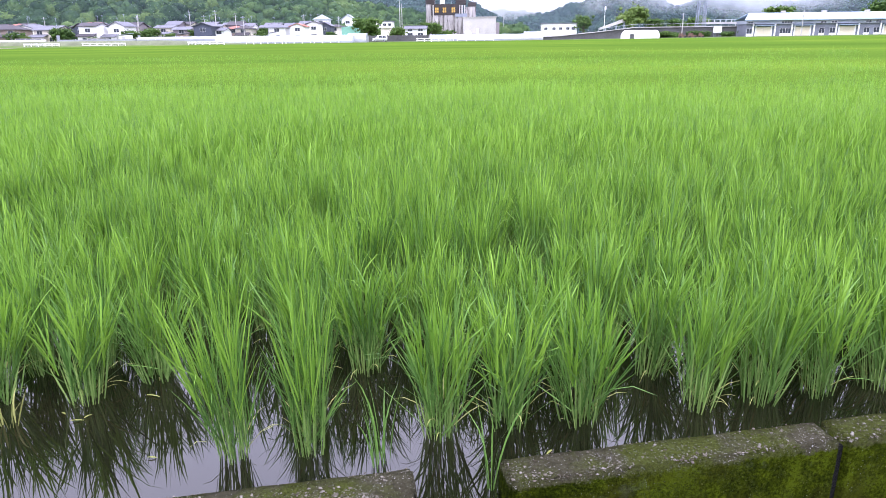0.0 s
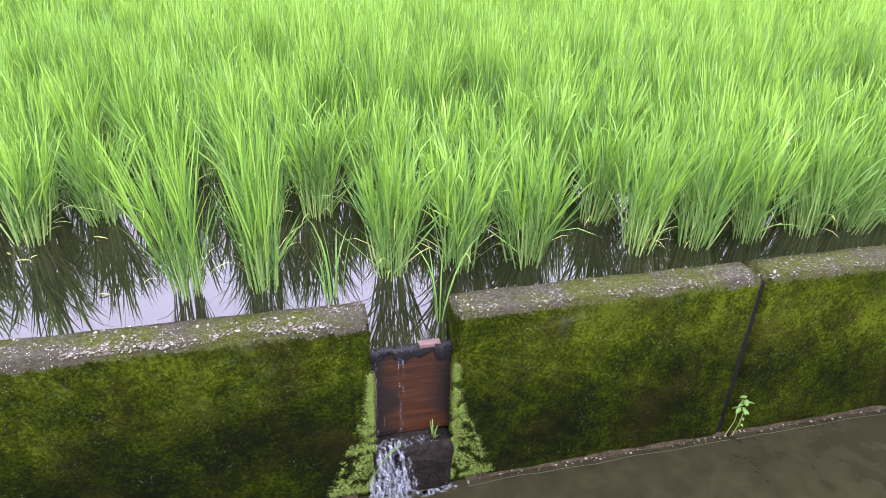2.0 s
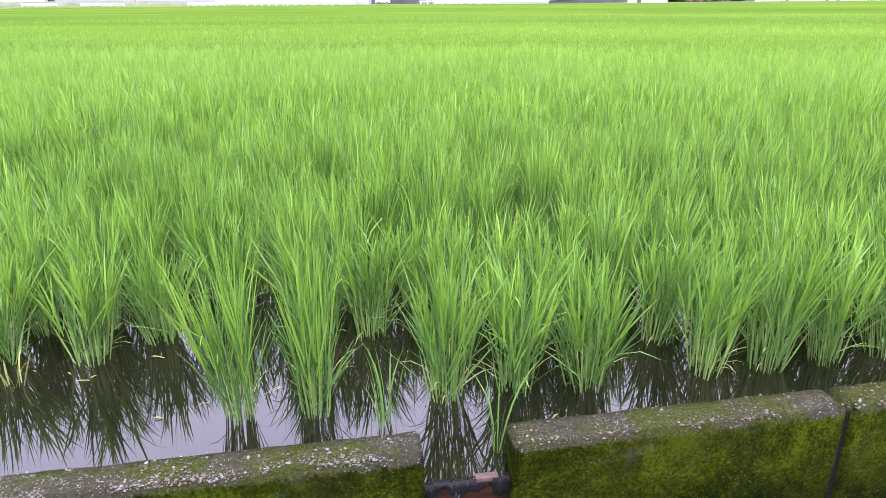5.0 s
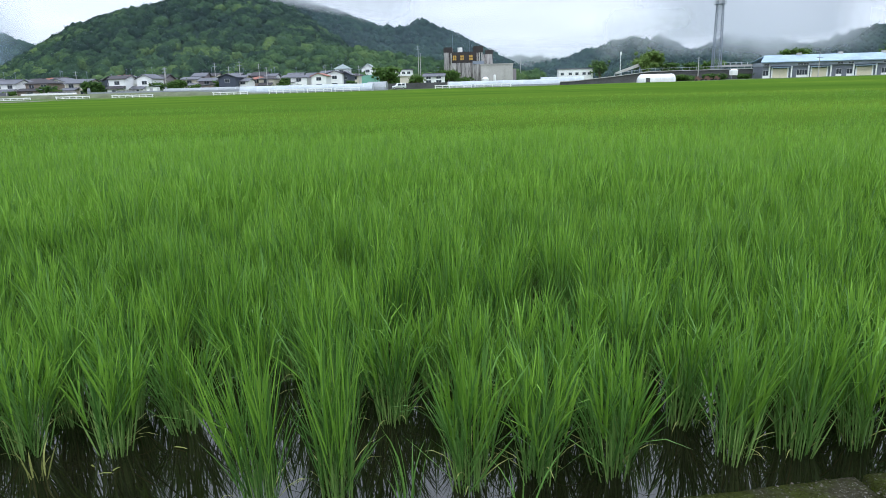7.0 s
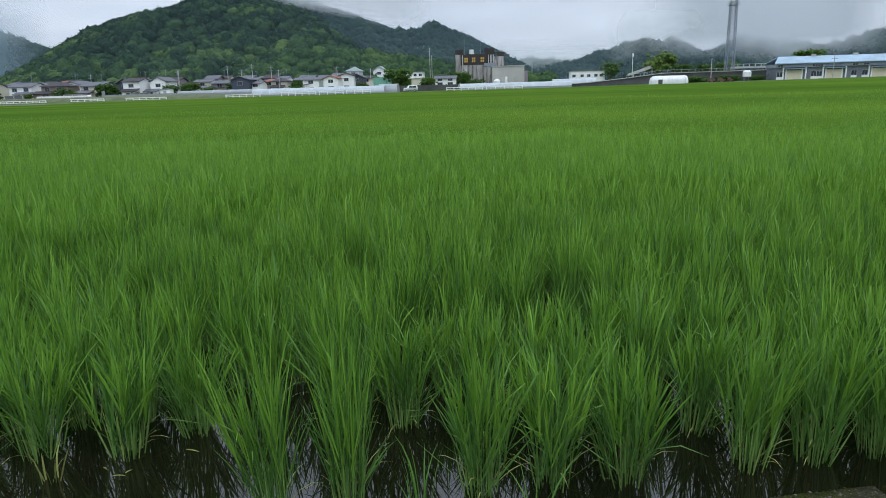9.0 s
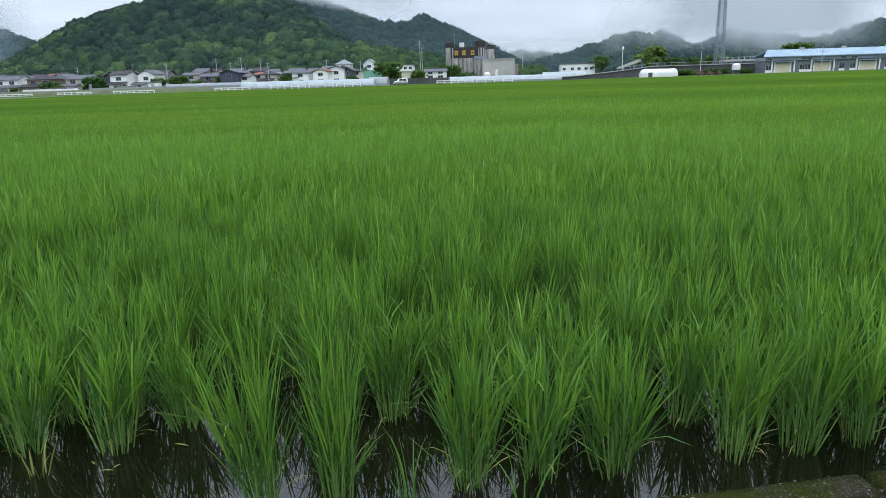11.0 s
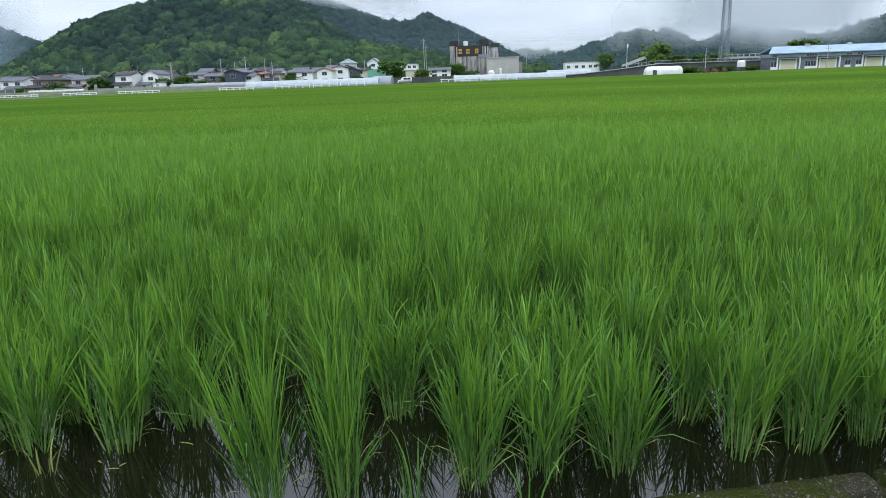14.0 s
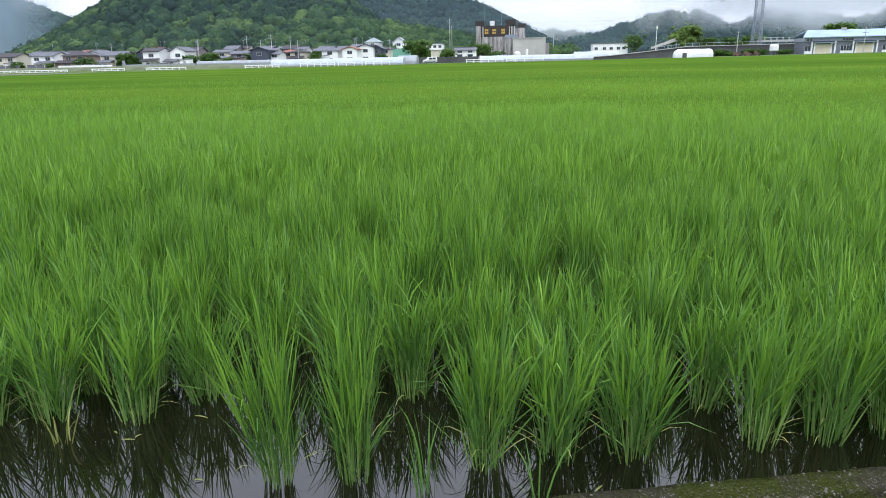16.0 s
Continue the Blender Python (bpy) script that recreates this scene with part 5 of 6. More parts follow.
def build_village():
    rows = [
        (-168.5, 214, 0.4, 9.0, 8, 4.2, 1.7, "gable_x", CREAM_WALL, DARK_TILE, "cream two-storey house with dark tiled roof", None),
        (-156, 215, 0.4, 9.5, 8, 4.3, 1.7, "gable_x", WHITE_WALL, GREY_TILE, "white two-storey house with grey tiled gable roof", (-1, 4, 2.5, 2.3)),
        (-144, 214, 0.4, 9.6, 8, 4.2, 1.9, "hip", BROWN_WALL, DARK_TILE, "brown two-storey house with dark hipped tile roof", (-5.5, 5, 2.4, 2.4)),
        (-147, 229, 0.6, 5.2, 7, 4.6, 1.4, "gable_y", WHITE_WALL, GREY_TILE, "small white house with grey gable roof", None),
        (-131.5, 215, 0.4, 9, 8, 4.0, 1.7, "gable_x", CREAM_WALL, GREY_TILE, "cream house with grey roof and open carport", (-4, 0.5, 2.6, 2.3)),
        (-117.5, 214, 0.4, 6.6, 8, 4.9, 1.4, "gable_x", WHITE_WALL, DARK_TILE, "white two-storey house with dark tiled roof", (-2.6, 2.4, 1.6, 2.4)),
        (-121.5, 217, 0.4, 3.8, 8, 4.7, 1.6, "gable_y", NAVY_WALL, DARK_TILE, "narrow dark blue house wing with dark roof", None),
        (-110.5, 218, 0.4, 6.2, 8, 4.8, 1.9, "gable_y", WHITE_WALL, GREY_TILE, "white house with steep gable end", (-4.6, 0.2, 2.0, 2.2)),
        (-103, 235, 0.8, 7, 7, 4.2, 1.1, "gable_x", CREAM_WALL, GREY_TILE, "pale low house among garden trees", None),
        (-94.8, 230, 0.6, 6, 7, 3.7, 1.3, "gable_x", GREY_WALL, GREY_TILE, "grey two-storey house with grey roof", None),
        (-83.4, 219, 0.4, 6.8, 8, 4.6, 1.5, "gable_y", NAVY_WALL, GREY_TILE, "dark blue house with pale entrance bay", None),
        (-79.4, 222, 0.4, 3.4, 7, 3.4, 1.2, "gable_x", WHITE_WALL, GREY_TILE, "white garage house with grey roof", None),
        (-79.5, 236, 0.6, 5.4, 7, 3.9, 1.2, "hip", BROWN_WALL, RED_TILE, "brown house with red-brown hipped roof", None),
        (-74.2, 230, 0.6, 5.4, 7, 3.8, 1.1, "hip", CREAM_WALL, DARK_TILE, "cream house with dark hipped roof", (-2, 2, 1.5, 2.2)),
        (-69.6, 241, 0.6, 5, 7, 4.2, 1.1, "gable_x", GREY_WALL, GREY_TILE, "grey house with low tiled roof", None),
        (-63, 230, 0.6, 5.8, 7, 4.0, 1.5, "hip", WHITE_WALL, GREY_TILE, "white house with grey hipped roof", None),
        (-55.9, 229, 0.6, 5.2, 7, 4.2, 1.3, "gable_y", WHITE_WALL, RED_TILE, "white house with red-brown gable roof", None),
        (-54, 241, 0.8, 5.0, 7, 3.9, 1.2, "gable_x", WHITE_WALL, DARK_TILE, "white house with dark roof behind", None),
        (-56.5, 261, 1.0, 6.0, 7, 4.5, 1.2, "gable_x", WHITE_WALL, RED_TILE, "white house with red roof on the slope", None),
        (-49.3, 258, 1.0, 7.4, 7, 4.1, 1.2, "hip", CREAM_WALL, DARK_TILE, "wide cream house with dark hipped roof", None),
        (-60.9, 290, 4.0, 6.0, 7, 4.6, 2.4, "hip", WHITE_WALL, PALE_TILE, "white hillside house with pale grey pointed roof", None),
        (-49.8, 290, 4.0, 5.2, 7, 4.4, 2.6, "gable_y", WHITE_WALL, PALE_TILE, "white hillside house with steep gable", None),
        (-19, 250, 1.0, 8.8, 7, 3.1, 1.2, "gable_x", WHITE_WALL, GREY_TILE, "low white house with grey roof", None),
        (-97.5, 222, 0.4, 3.2, 6, 2.6, 0.8, "gable_x", WHITE_WALL, GREY_TILE, "small white outbuilding with grey roof", None),
    ]
    for i, r in enumerate(rows):
        r = (*r[:3], r[3] * (0.84 if r[3] > 6 else 0.95), r[4], r[5] * 1.10, r[6] * 0.78, *r[7:])
        house(*r, storeys=1 if r[5] < 3.2 else 2, aerial=i % 3 == 1)
    r = random.Random(41)
    for i in range(34):
        x = -178 + 3.9 * i + r.uniform(-1.2, 1.2)
        y = r.uniform(236, 262)
        wm, wl = r.choice(((WHITE_WALL, "white"), (WHITE_WALL, "white"), (WHITE_WALL, "white"), (CREAM_WALL, "cream"), (GREY_WALL, "grey"), (BROWN_WALL, "brown"), (NAVY_WALL, "dark blue")))
        rm, rl = r.choice(((DARK_TILE, "dark"), (DARK_TILE, "dark"), (GREY_TILE, "grey"), (GREY_TILE, "grey"), (RED_TILE, "red-brown")))
        house(x, y, 0.8, r.uniform(3.8, 6.2), 6.5, r.uniform(4.6, 6.0), r.uniform(0.8, 1.5), r.choice(("gable_x", "gable_x", "gable_y", "hip")), wm, rm,
              "small %s house with %s roof in the crowded village" % (wl, rl), aerial=i % 2 == 0)
    # flat-roofed pale house on stilts
    h = empty("house", pose(-32.4, 270, 1.6), "flat-roofed white house raised on a carport", "house", "houses of the village")
    part("wall", boxes((-3.2, 3.2, 0, 7, 3.6, 5.9)), WHITE_WALL, h)
    part("roof", boxes((-3.5, 3.5, -0.3, 7.3, 5.9, 6.2)), GREY_TILE, h)
    part("carport", boxes((-1.4, 3.0, 0.5, 6.5, -1, 3.597)), CREAM_WALL, h)
    for cx in (-2.4, -0.4, 1.6):
        window(h, cx, 0, 4.3, 1.2, 1.0)
    s = empty("shed", pose(-40.5, 240, 0.8), "shed draped in faded green sheeting", "shed")
    bm = bmesh.new()
    prism(bm, [(-2.9, -1), (2.9, -1), (2.9, 4.1), (0.4, 4.7), (-2.9, 4.4)], 0, 4)
    part("sheeting", bm, GREEN_SHEET, s)
    part("frame", boxes((-3.0, -2.92, -0.06, -0.003, -1, 4.2), (2.92, 3.0, -0.06, -0.003, -1, 4.0)), PIPE, s)


def shed(x, y, z, w, h, wall_mat, roof_mat, label):
    s = empty("shed", pose(x, y, z), label, "shed", "village sheds")
    part("wall", boxes((-w / 2, w / 2, 0, 2.6, -1, h)), wall_mat, s)
    bm = bmesh.new()
    prism(bm, [(-w / 2 - 0.3, h - 0.1), (w / 2 + 0.3, h + 0.35), (w / 2 + 0.3, h + 0.47), (-w / 2 - 0.3, h + 0.02)], -0.4, 3.0)
    bmesh.ops.recalc_face_normals(bm, faces=bm.faces[:])
    part("roof", bm, roof_mat, s)
    part("door", boxes((-0.5, 0.5, -0.05, -0.003, -0.2, 1.8)), FRAME, s)


def garden_wall(x0, x1, y, z, h):
    g = empty("garden_wall", pose(x0, y, z), "low grey block wall before the village gardens", "wall", "garden walls")
    w = x1 - x0
    part("wall", boxes((0, w, 0, 0.2, -1, h)), GREY_TILE, g)
    part("coping", boxes((-0.04, w + 0.04, -0.05, 0.25, h + 0.003, h + 0.09)), CONCRETE, g)
    for i in range(int(w / 3) + 1):
        part("pier", boxes((3 * i, 3 * i + 0.25, -0.06, -0.003, -1, h - 0.01)), CONCRETE, g)


def build_gardens():
    for x0, x1, h in ((-166, -158, 1.1), (-155.5, -149, 1.3), (-136, -127, 1.2), (-114, -107.5, 1.1), (-99, -90, 1.2), (-88.5, -81, 1.0)):
        garden_wall(x0, x1, 206.5, 1.1, h)
    for x, y, w, h, wall, roof, label in ((-162.5, 208, 3.0, 2.2, WHITE_WALL, GREY_TILE, "small white garden shed with lean-to roof"), (-138, 209, 3.6, 2.3, GREY_WALL, PALE_TILE, "open grey carport shed with pale roof"),
                                          (-126, 212, 2.8, 2.1, CREAM_WALL, DARK_TILE, "small cream shed with dark roof"), (-104, 209, 3.2, 2.2, WHITE_WALL, PALE_TILE, "white garden shed with pale roof"),
                                          (-87.5, 212, 3.0, 2.2, BROWN_WALL, GREY_TILE, "brown wooden shed with grey roof"), (-64.5, 226, 3.0, 2.4, WHITE_WALL, GREY_TILE, "white shed beside the greenhouses")):
        shed(x, y, 0.9, w, h, wall, roof, label)


def build_greenhouses():
    greenhouse(-69, -31.5, 192, 0.0, 2.5, FILM, "long white film greenhouse beside the field", shoulder=0.6)
    greenhouse(-33.4, -28.2, 195, 0.0, 2.9, FILM_GREY, "short grey film tunnel with open hoops", shoulder=0.7)
    greenhouse(-11, 21, 203, 0.3, 2.4, FILM, "long white film greenhouse in front of the plant", shoulder=0.25)
    greenhouse(18, 32, 232, 0.5, 2.6, FILM, "distant white film greenhouse", shoulder=0.7)
    greenhouse(-94, -70, 198, 1.0, 1.6, FILM_GREY, "long low grey film greenhouse", shoulder=0.3)
    greenhouse(-117, -94.5, 197, 1.2, 1.0, FILM_GREY, "low aged film tunnel", shoulder=0.0)
    b = empty("vinyl_cover", pose(-125.5, 190, 1.15), "long row of white vinyl covered beds", "crop cover")
    bm = bmesh.new()
    prism(bm, [(-7.8, -1), (7.8, -1), (7.8, 0.55), (7.5, 0.8), (-7.5, 0.8), (-7.8, 0.55)], 0, 2)
    part("cover", bm, WHITE_PAINT, b)
    g = empty("greenhouse", pose(46.6, 195, 0.6), "white rounded film hut with open end", "greenhouse")
    arc = [(-2.0, 0)] + [(-2.0 * math.cos(math.pi * i / 10), 0.9 + 1.35 * math.sin(math.pi * i / 10)) for i in range(11)] + [(2.0, 0)]
    bm = bmesh.new()
    rows = [[bm.verts.new((x, p * k, q * k + 0.05 * noise.noise((x, p, q)))) for p, q in arc]
            for x, k in ((-4.9, 0.50), (-4.6, 0.78), (-4.0, 0.97), (-3.0, 1.0), (-1.0, 0.98), (0.8, 1.0), (2.4, 0.98), (4.2, 1.0), (4.8, 0.93), (5.1, 0.75))]
    for a, c in zip(rows, rows[1:]):
        for j in range(len(arc) - 1):
            bm.faces.new((a[j], c[j], c[j + 1], a[j + 1]))
    bm.faces.new(rows[0]); bm.faces.new(rows[-1][::-1])
    part("cover", bm, HUT_FILM, g, smooth=True)
    for x in (-3.0, 0.8, 4.2):
        bm = bmesh.new()
        for (p, q), (c, d) in zip(arc, arc[1:]):
            rod(bm, (x, p * 1.02, q + 0.04), (x, c * 1.02, d + 0.04), 0.035, sides=4)
        part("hoop", bm, PIPE, g)
    # dark panel laid on the film, painting the shade inside the hut
    part("opening_shade", boxes((-3.0, -1.9, -2.10, -2.04, 0, 1.25)), DARK_CONCRETE, g, "dark panel standing for the shade inside its open side")


def build_fences():
    for x0, x1, z in ((-153, -126, 0.0), (-118.5, -109, 0.1), (-102.5, -91, 0.1), (-74, -64.5, 0.2), (-58.5, -49, 0.1), (-48, -41.5, 0.1), (-40.5, -34, 0.2), (-13.5, -4, 0.1), (-3, 6.4, 0.15)):
        rail_fence(x0, x1, 183.2, z + (-0.1 if x0 < -60 else 0.3))


def build_plant():
    p = empty("silo_plant", pose(-9.0, 280, 0.6), "stained concrete silo plant with rust-black upper storey", "factory")
    part("silo_block", boxes((-5.6, 7.6, 0, 12, -1, 9.2)), SILO, p)
    for cx in (-3.3, 1.0, 5.3):
        bm = bmesh.new()
        rod(bm, (cx, 0.6, -1), (cx, 0.6, 9.18), 2.1, sides=20)
        part("silo", bm, SILO, p)
    part("upper_storey", boxes((-5.8, 6.0, -0.4, 11, 9.2, 13.4)), RUST, p)
    part("stair_tower", boxes((-8.0, -5.81, 1, 9, -1, 13.4)), SILO, p)
    part("tower_cap", boxes((-8.1, -4.6, 0.9, 9.1, 13.4, 15.4)), RUST, p)
    part("tower_cap", boxes((3.8, 7.8, 1.0, 8, 13.4, 15.6)), RUST, p)
    part("side_tower", boxes((7.7, 11.6, 1, 9, -1, 12.4)), SILO, p)
    part("tower_cap", boxes((8.6, 11.7, 0.9, 9.1, 12.4, 14.0)), RUST, p)
    for cx in (-3.6, -0.6, 2.9):
        panel = part("panel", boxes((cx - 0.7, cx + 0.7, -0.48, -0.402, 10.3, 12.1)), YELLOW_PANEL, p, "square ochre panel")
        part("panel_frame", boxes((cx - 0.95, cx - 0.702, -0.5, -0.403, 10.1, 12.3), (cx + 0.702, cx + 0.95, -0.5, -0.403, 10.1, 12.3), (cx - 0.7, cx + 0.7, -0.52, -0.485, 11.1, 11.3), (cx - 0.06, cx + 0.06, -0.53, -0.49, 10.3, 12.1)), RUST, panel)
    bm = bmesh.new()
    rod(bm, (-1.6, 5, 13.4), (-1.6, 5, 15.4), 1.0, sides=16)
    part("roof_tank", bm, WHITE_PAINT, p)
    for cx, h in ((-4.5, 20.2), (2.2, 20.8)):
        bm = bmesh.new()
        rod(bm, (cx, 5, 13.4), (cx, 5, h), 0.07, 0.04, 5)
        part("mast", bm, STEEL, p)
    for cx, w in ((-5.0, 0.22), (5.4, 0.2), (6.3, 0.3), (7.3, 0.25)):
        bm = bmesh.new()
        rod(bm, (cx, -0.9, -1), (cx, -0.9, 13.0), w, sides=8)
        part("pipe", bm, CONCRETE, p)
    part("walkway", boxes((3.6, 8.2, -1.6, -0.45, 8.6, 8.8), (3.6, 8.2, -1.6, -1.55, 8.8, 9.8)), STEEL, p)
    q = empty("concrete_hall", pose(4.0, 269, 0.6), "windowless grey concrete hall beside the silos", "factory")
    part("wall", boxes((-6.2, 6.2, 0, 10, -1, 8.0)), CONCRETE, q)
    for cx in (-3.1, 0, 3.1):
        part("rib", boxes((cx - 0.1, cx + 0.1, -0.12, -0.002, -1, 8.0)), CONCRETE, q)
    part("roof", boxes((-6.4, 6.4, -0.2, 10.2, 8.0, 8.3)), CONCRETE, q)
    part("side_bay", boxes((6.21, 7.6, 2, 9, -1, 6.2)), GREY_WALL, q)
    for cx, r, h in ((-4.4, 1.3, 3.4), (-0.8, 0.5, 4.2)):
        bm = bmesh.new()
        rod(bm, (cx, -2.2, -1), (cx, -2.2, h - r * 0.5), r, sides=14)
        rod(bm, (cx, -2.2, h - r * 0.5), (cx, -2.2, h), r, r * 0.4, 14)
        part("tank", bm, WHITE_PAINT, q)
    w = empty("office_building", pose(38.2, 300, 2.2), "low flat white building with a row of windows", "building")
    part("wall", boxes((-7.2, 7.2, 0, 8, -1, 4.4)), WHITE_WALL, w)
    part("roof", boxes((-7.5, 7.5, -0.3, 8.3, 4.4, 4.75)), GREY_TILE, w)
    for cx in (-5.8, -2.4, 0.4, 3.4, 5.6):
        window(w, cx - 0.7, 0, 1.9, 1.4, 1.1)
    for x0, x1, y, z1 in ((-31.8, -12.4, 214, 1.9),):
        f = empty("wall_block", pose(0, y, 0.3), "low dark block wall behind the field road", "wall", kind="structure")
        part("wall", boxes((x0, x1, 0, 0.3, -1, z1)), DARK_CONCRETE, f)
        for i in range(12):
            xx = x0 + (x1 - x0) * i / 11
            part("pier", boxes((xx - 0.2, xx + 0.2, -0.1, -0.002, -1, z1 + 0.15)), DARK_CONCRETE, f)


def build_embankment():
    """The road ramp that climbs to the right, with a pale coping and railing."""
    e = empty("embankment", SITE, "dark retaining wall of a rising road", "retaining wall", kind="structure")
    bm = bmesh.new()
    prism(bm, [(9, -0.5), (38.5, -0.5), (49, -0.5), (79, -0.5), (79, 3.7), (49, 3.6), (38.5, 2.5), (27, 1.5), (9, 0.7)], 212, 230)
    bmesh.ops.recalc_face_normals(bm, faces=bm.faces[:])
    part("wall", bm, DARK_CONCRETE, e)
    bm = bmesh.new()
    for (xa, za), (xb, zb) in zip(((9, 0.7), (27, 1.5), (38.5, 2.5), (49, 3.6)), ((27, 1.5), (38.5, 2.5), (49, 3.6), (79, 3.7))):
        prism(bm, [(xa, za + 0.02), (xb, zb + 0.02), (xb, zb + 0.22), (xa, za + 0.22)], 211.7, 212.3)
    bmesh.ops.recalc_face_normals(bm, faces=bm.faces[:])
    part("coping", bm, CONCRETE, e, "pale concrete coping")
    bm = bmesh.new()
    rod(bm, (38.5, 212, 3.5), (49, 212, 4.6), 0.05, sides=4)
    rod(bm, (49, 212, 4.6), (79, 212, 4.7), 0.05, sides=4)
    for i in range(21):
        x = 38.5 + 2 * i
        z = 2.7 + (x - 38.5) * 0.105 if x < 49 else 3.8
        rod(bm, (x, 212, z), (x, 212, z + 0.9), 0.04, sides=4)
    part("railing", bm, PIPE, e)
    part("parapet", boxes((55, 72, 208, 208.4, -0.5, 2.6)), DARK_CONCRETE, e)
    # bridge girder running on behind the warehouse
    b = empty("bridge", pose(74, 216, 0), "pale pipe bridge on slender posts", "bridge")
    part("girder", boxes((-4, 9, 0, 0.5, 4.5, 5.1)), CONCRETE, b)
    for i in range(8):
        part("baluster", boxes((-3.8 + 1.7 * i, -3.6 + 1.7 * i, 0.1, 0.3, 5.1, 5.7)), PIPE, b)
    part("handrail", boxes((-4, 9, 0.1, 0.3, 5.7, 5.8)), PIPE, b)


def build_tower():
    t = empty("lattice_tower", pose(69.2, 215, 1.0), "grey steel lattice mast with aerial platforms", "radio mast")

    def half(z):
        return 1.20 - 0.40 * min(z / 24.0, 1.0)
    corners = ((-1, -1), (1, -1), (1, 1), (-1, 1))
    for cx, cy in corners:
        bm = bmesh.new()
        rod(bm, (cx * half(0), cy * half(0), -1.5), (cx * half(24), cy * half(24), 24), 0.12, 0.09, 6)
        rod(bm, (cx * half(24), cy * half(24), 24), (cx * half(24), cy * half(24), 28.5), 0.11, sides=6)
        part("leg", bm, STEEL, t)
    levels = [0, 3.2, 6.2, 9, 11.6, 14, 16.2, 18.2, 20.1, 21.8, 23.4, 25, 26.6, 28.2]
    for z0, z1 in zip(levels, levels[1:]):
        bm = bmesh.new()
        for i in range(4):
            (ax, ay), (bx, by) = corners[i], corners[(i + 1) % 4]
            a0, a1 = half(z0), half(z1)
            rod(bm, (ax * a0, ay * a0, z0), (bx * a1, by * a1, z1), 0.07, sides=4)
            rod(bm, (bx * a0, by * a0, z0), (ax * a1, ay * a1, z1), 0.07, sides=4)
            rod(bm, (ax * a1, ay * a1, z1), (bx * a1, by * a1, z1), 0.07, sides=4)
        part("bracing", bm, STEEL, t)
    for z in (21.5, 25.0, 28.3):
        deck = part("platform", boxes((-1.35, 1.35, -1.35, 1.35, z, z + 0.12)), STEEL, t)
        bm = bmesh.new()
        for i in range(4):
            (ax, ay), (bx, by) = corners[i], corners[(i + 1) % 4]
            for dz in (0.55, 1.05):
                rod(bm, (ax * 1.3, ay * 1.3, z + dz), (bx * 1.3, by * 1.3, z + dz), 0.04, sides=4)
            rod(bm, (ax * 1.3, ay * 1.3, z), (ax * 1.3, ay * 1.3, z + 1.05), 0.04, sides=4)
        part("railing", bm, STEEL, deck)
    for cx, cy, z, h in ((1.5, -1.2, 25.2, 2.4), (-1.4, -1.3, 22.2, 1.8), (1.4, 1.2, 22, 2.0), (0, 0, 28.4, 4.0), (1.6, -0.8, 27.6, 2.2)):
        bm = bmesh.new()
        rod(bm, (cx, cy, z), (cx, cy, z + h), 0.12, 0.10, 6)
        part("antenna", bm, WHITE_PAINT, t)
    bm = bmesh.new()
    rod(bm, (-0.6, -1.0, 23.0), (-0.6, -1.5, 23.0), 0.6, sides=14)
    part("dish", bm, WHITE_PAINT, t)
    k = empty("water_tank", pose(71, 205, 2.2), "white rounded storage tank", "tank")
    bm = bmesh.new()
    rod(bm, (0, 0, -0.2), (0, 0, 1.15), 1.15, sides=18)
    rod(bm, (0, 0, 1.15), (0, 0, 1.6), 1.15, 0.6, 18)
    part("shell", bm, WHITE_PAINT, k)
    for i in range(4):
        bm = bmesh.new()
        a = i * math.pi / 2 + 0.7
        rod(bm, (1.0 * math.cos(a), 1.0 * math.sin(a), -2.6), (1.0 * math.cos(a), 1.0 * math.sin(a), -0.15), 0.08, sides=5)
        part("leg", bm, STEEL, k)
    for x, y, w in ((58.2, 195, 1.8), (61.0, 195.5, 2.2), (63.2, 195, 1.4)):
        m = empty("farm_machine", pose(x, y, 0.55), "small rusty orange farm machine at the field edge", "machine", "farm machines")
        part("body", boxes((-w / 2, w / 2, -0.5, 0.5, 0.25, 0.9), (-w / 2 + 0.2, 0.1, -0.4, 0.4, 0.9, 1.35)), ORANGE, m)
        for cx in (-w * 0.35, w * 0.35):
            bm = bmesh.new()
            rod(bm, (cx, -0.62, 0.3), (cx, -0.48, 0.3), 0.33, sides=12)
            part("wheel", bm, TYRE, m)
    v = empty("truck", pose(79.5, 203, 0.8), "dark small truck beside the warehouse", "car")
    part("body", boxes((-1.9, 1.9, -0.8, 0.8, 0.35, 1.0), (-1.2, 1.2, -0.75, 0.75, 1.0, 1.75)), CONCRETE, v)
    part("window", boxes((-1.0, 1.0, -0.79, -0.753, 1.1, 1.6)), GLASS, v)
    for cx in (-1.2, 1.2):
        bm = bmesh.new()
        rod(bm, (cx, -0.82, 0.3), (cx, -0.62, 0.3), 0.32, sides=12)
        part("wheel", bm, TYRE, v)


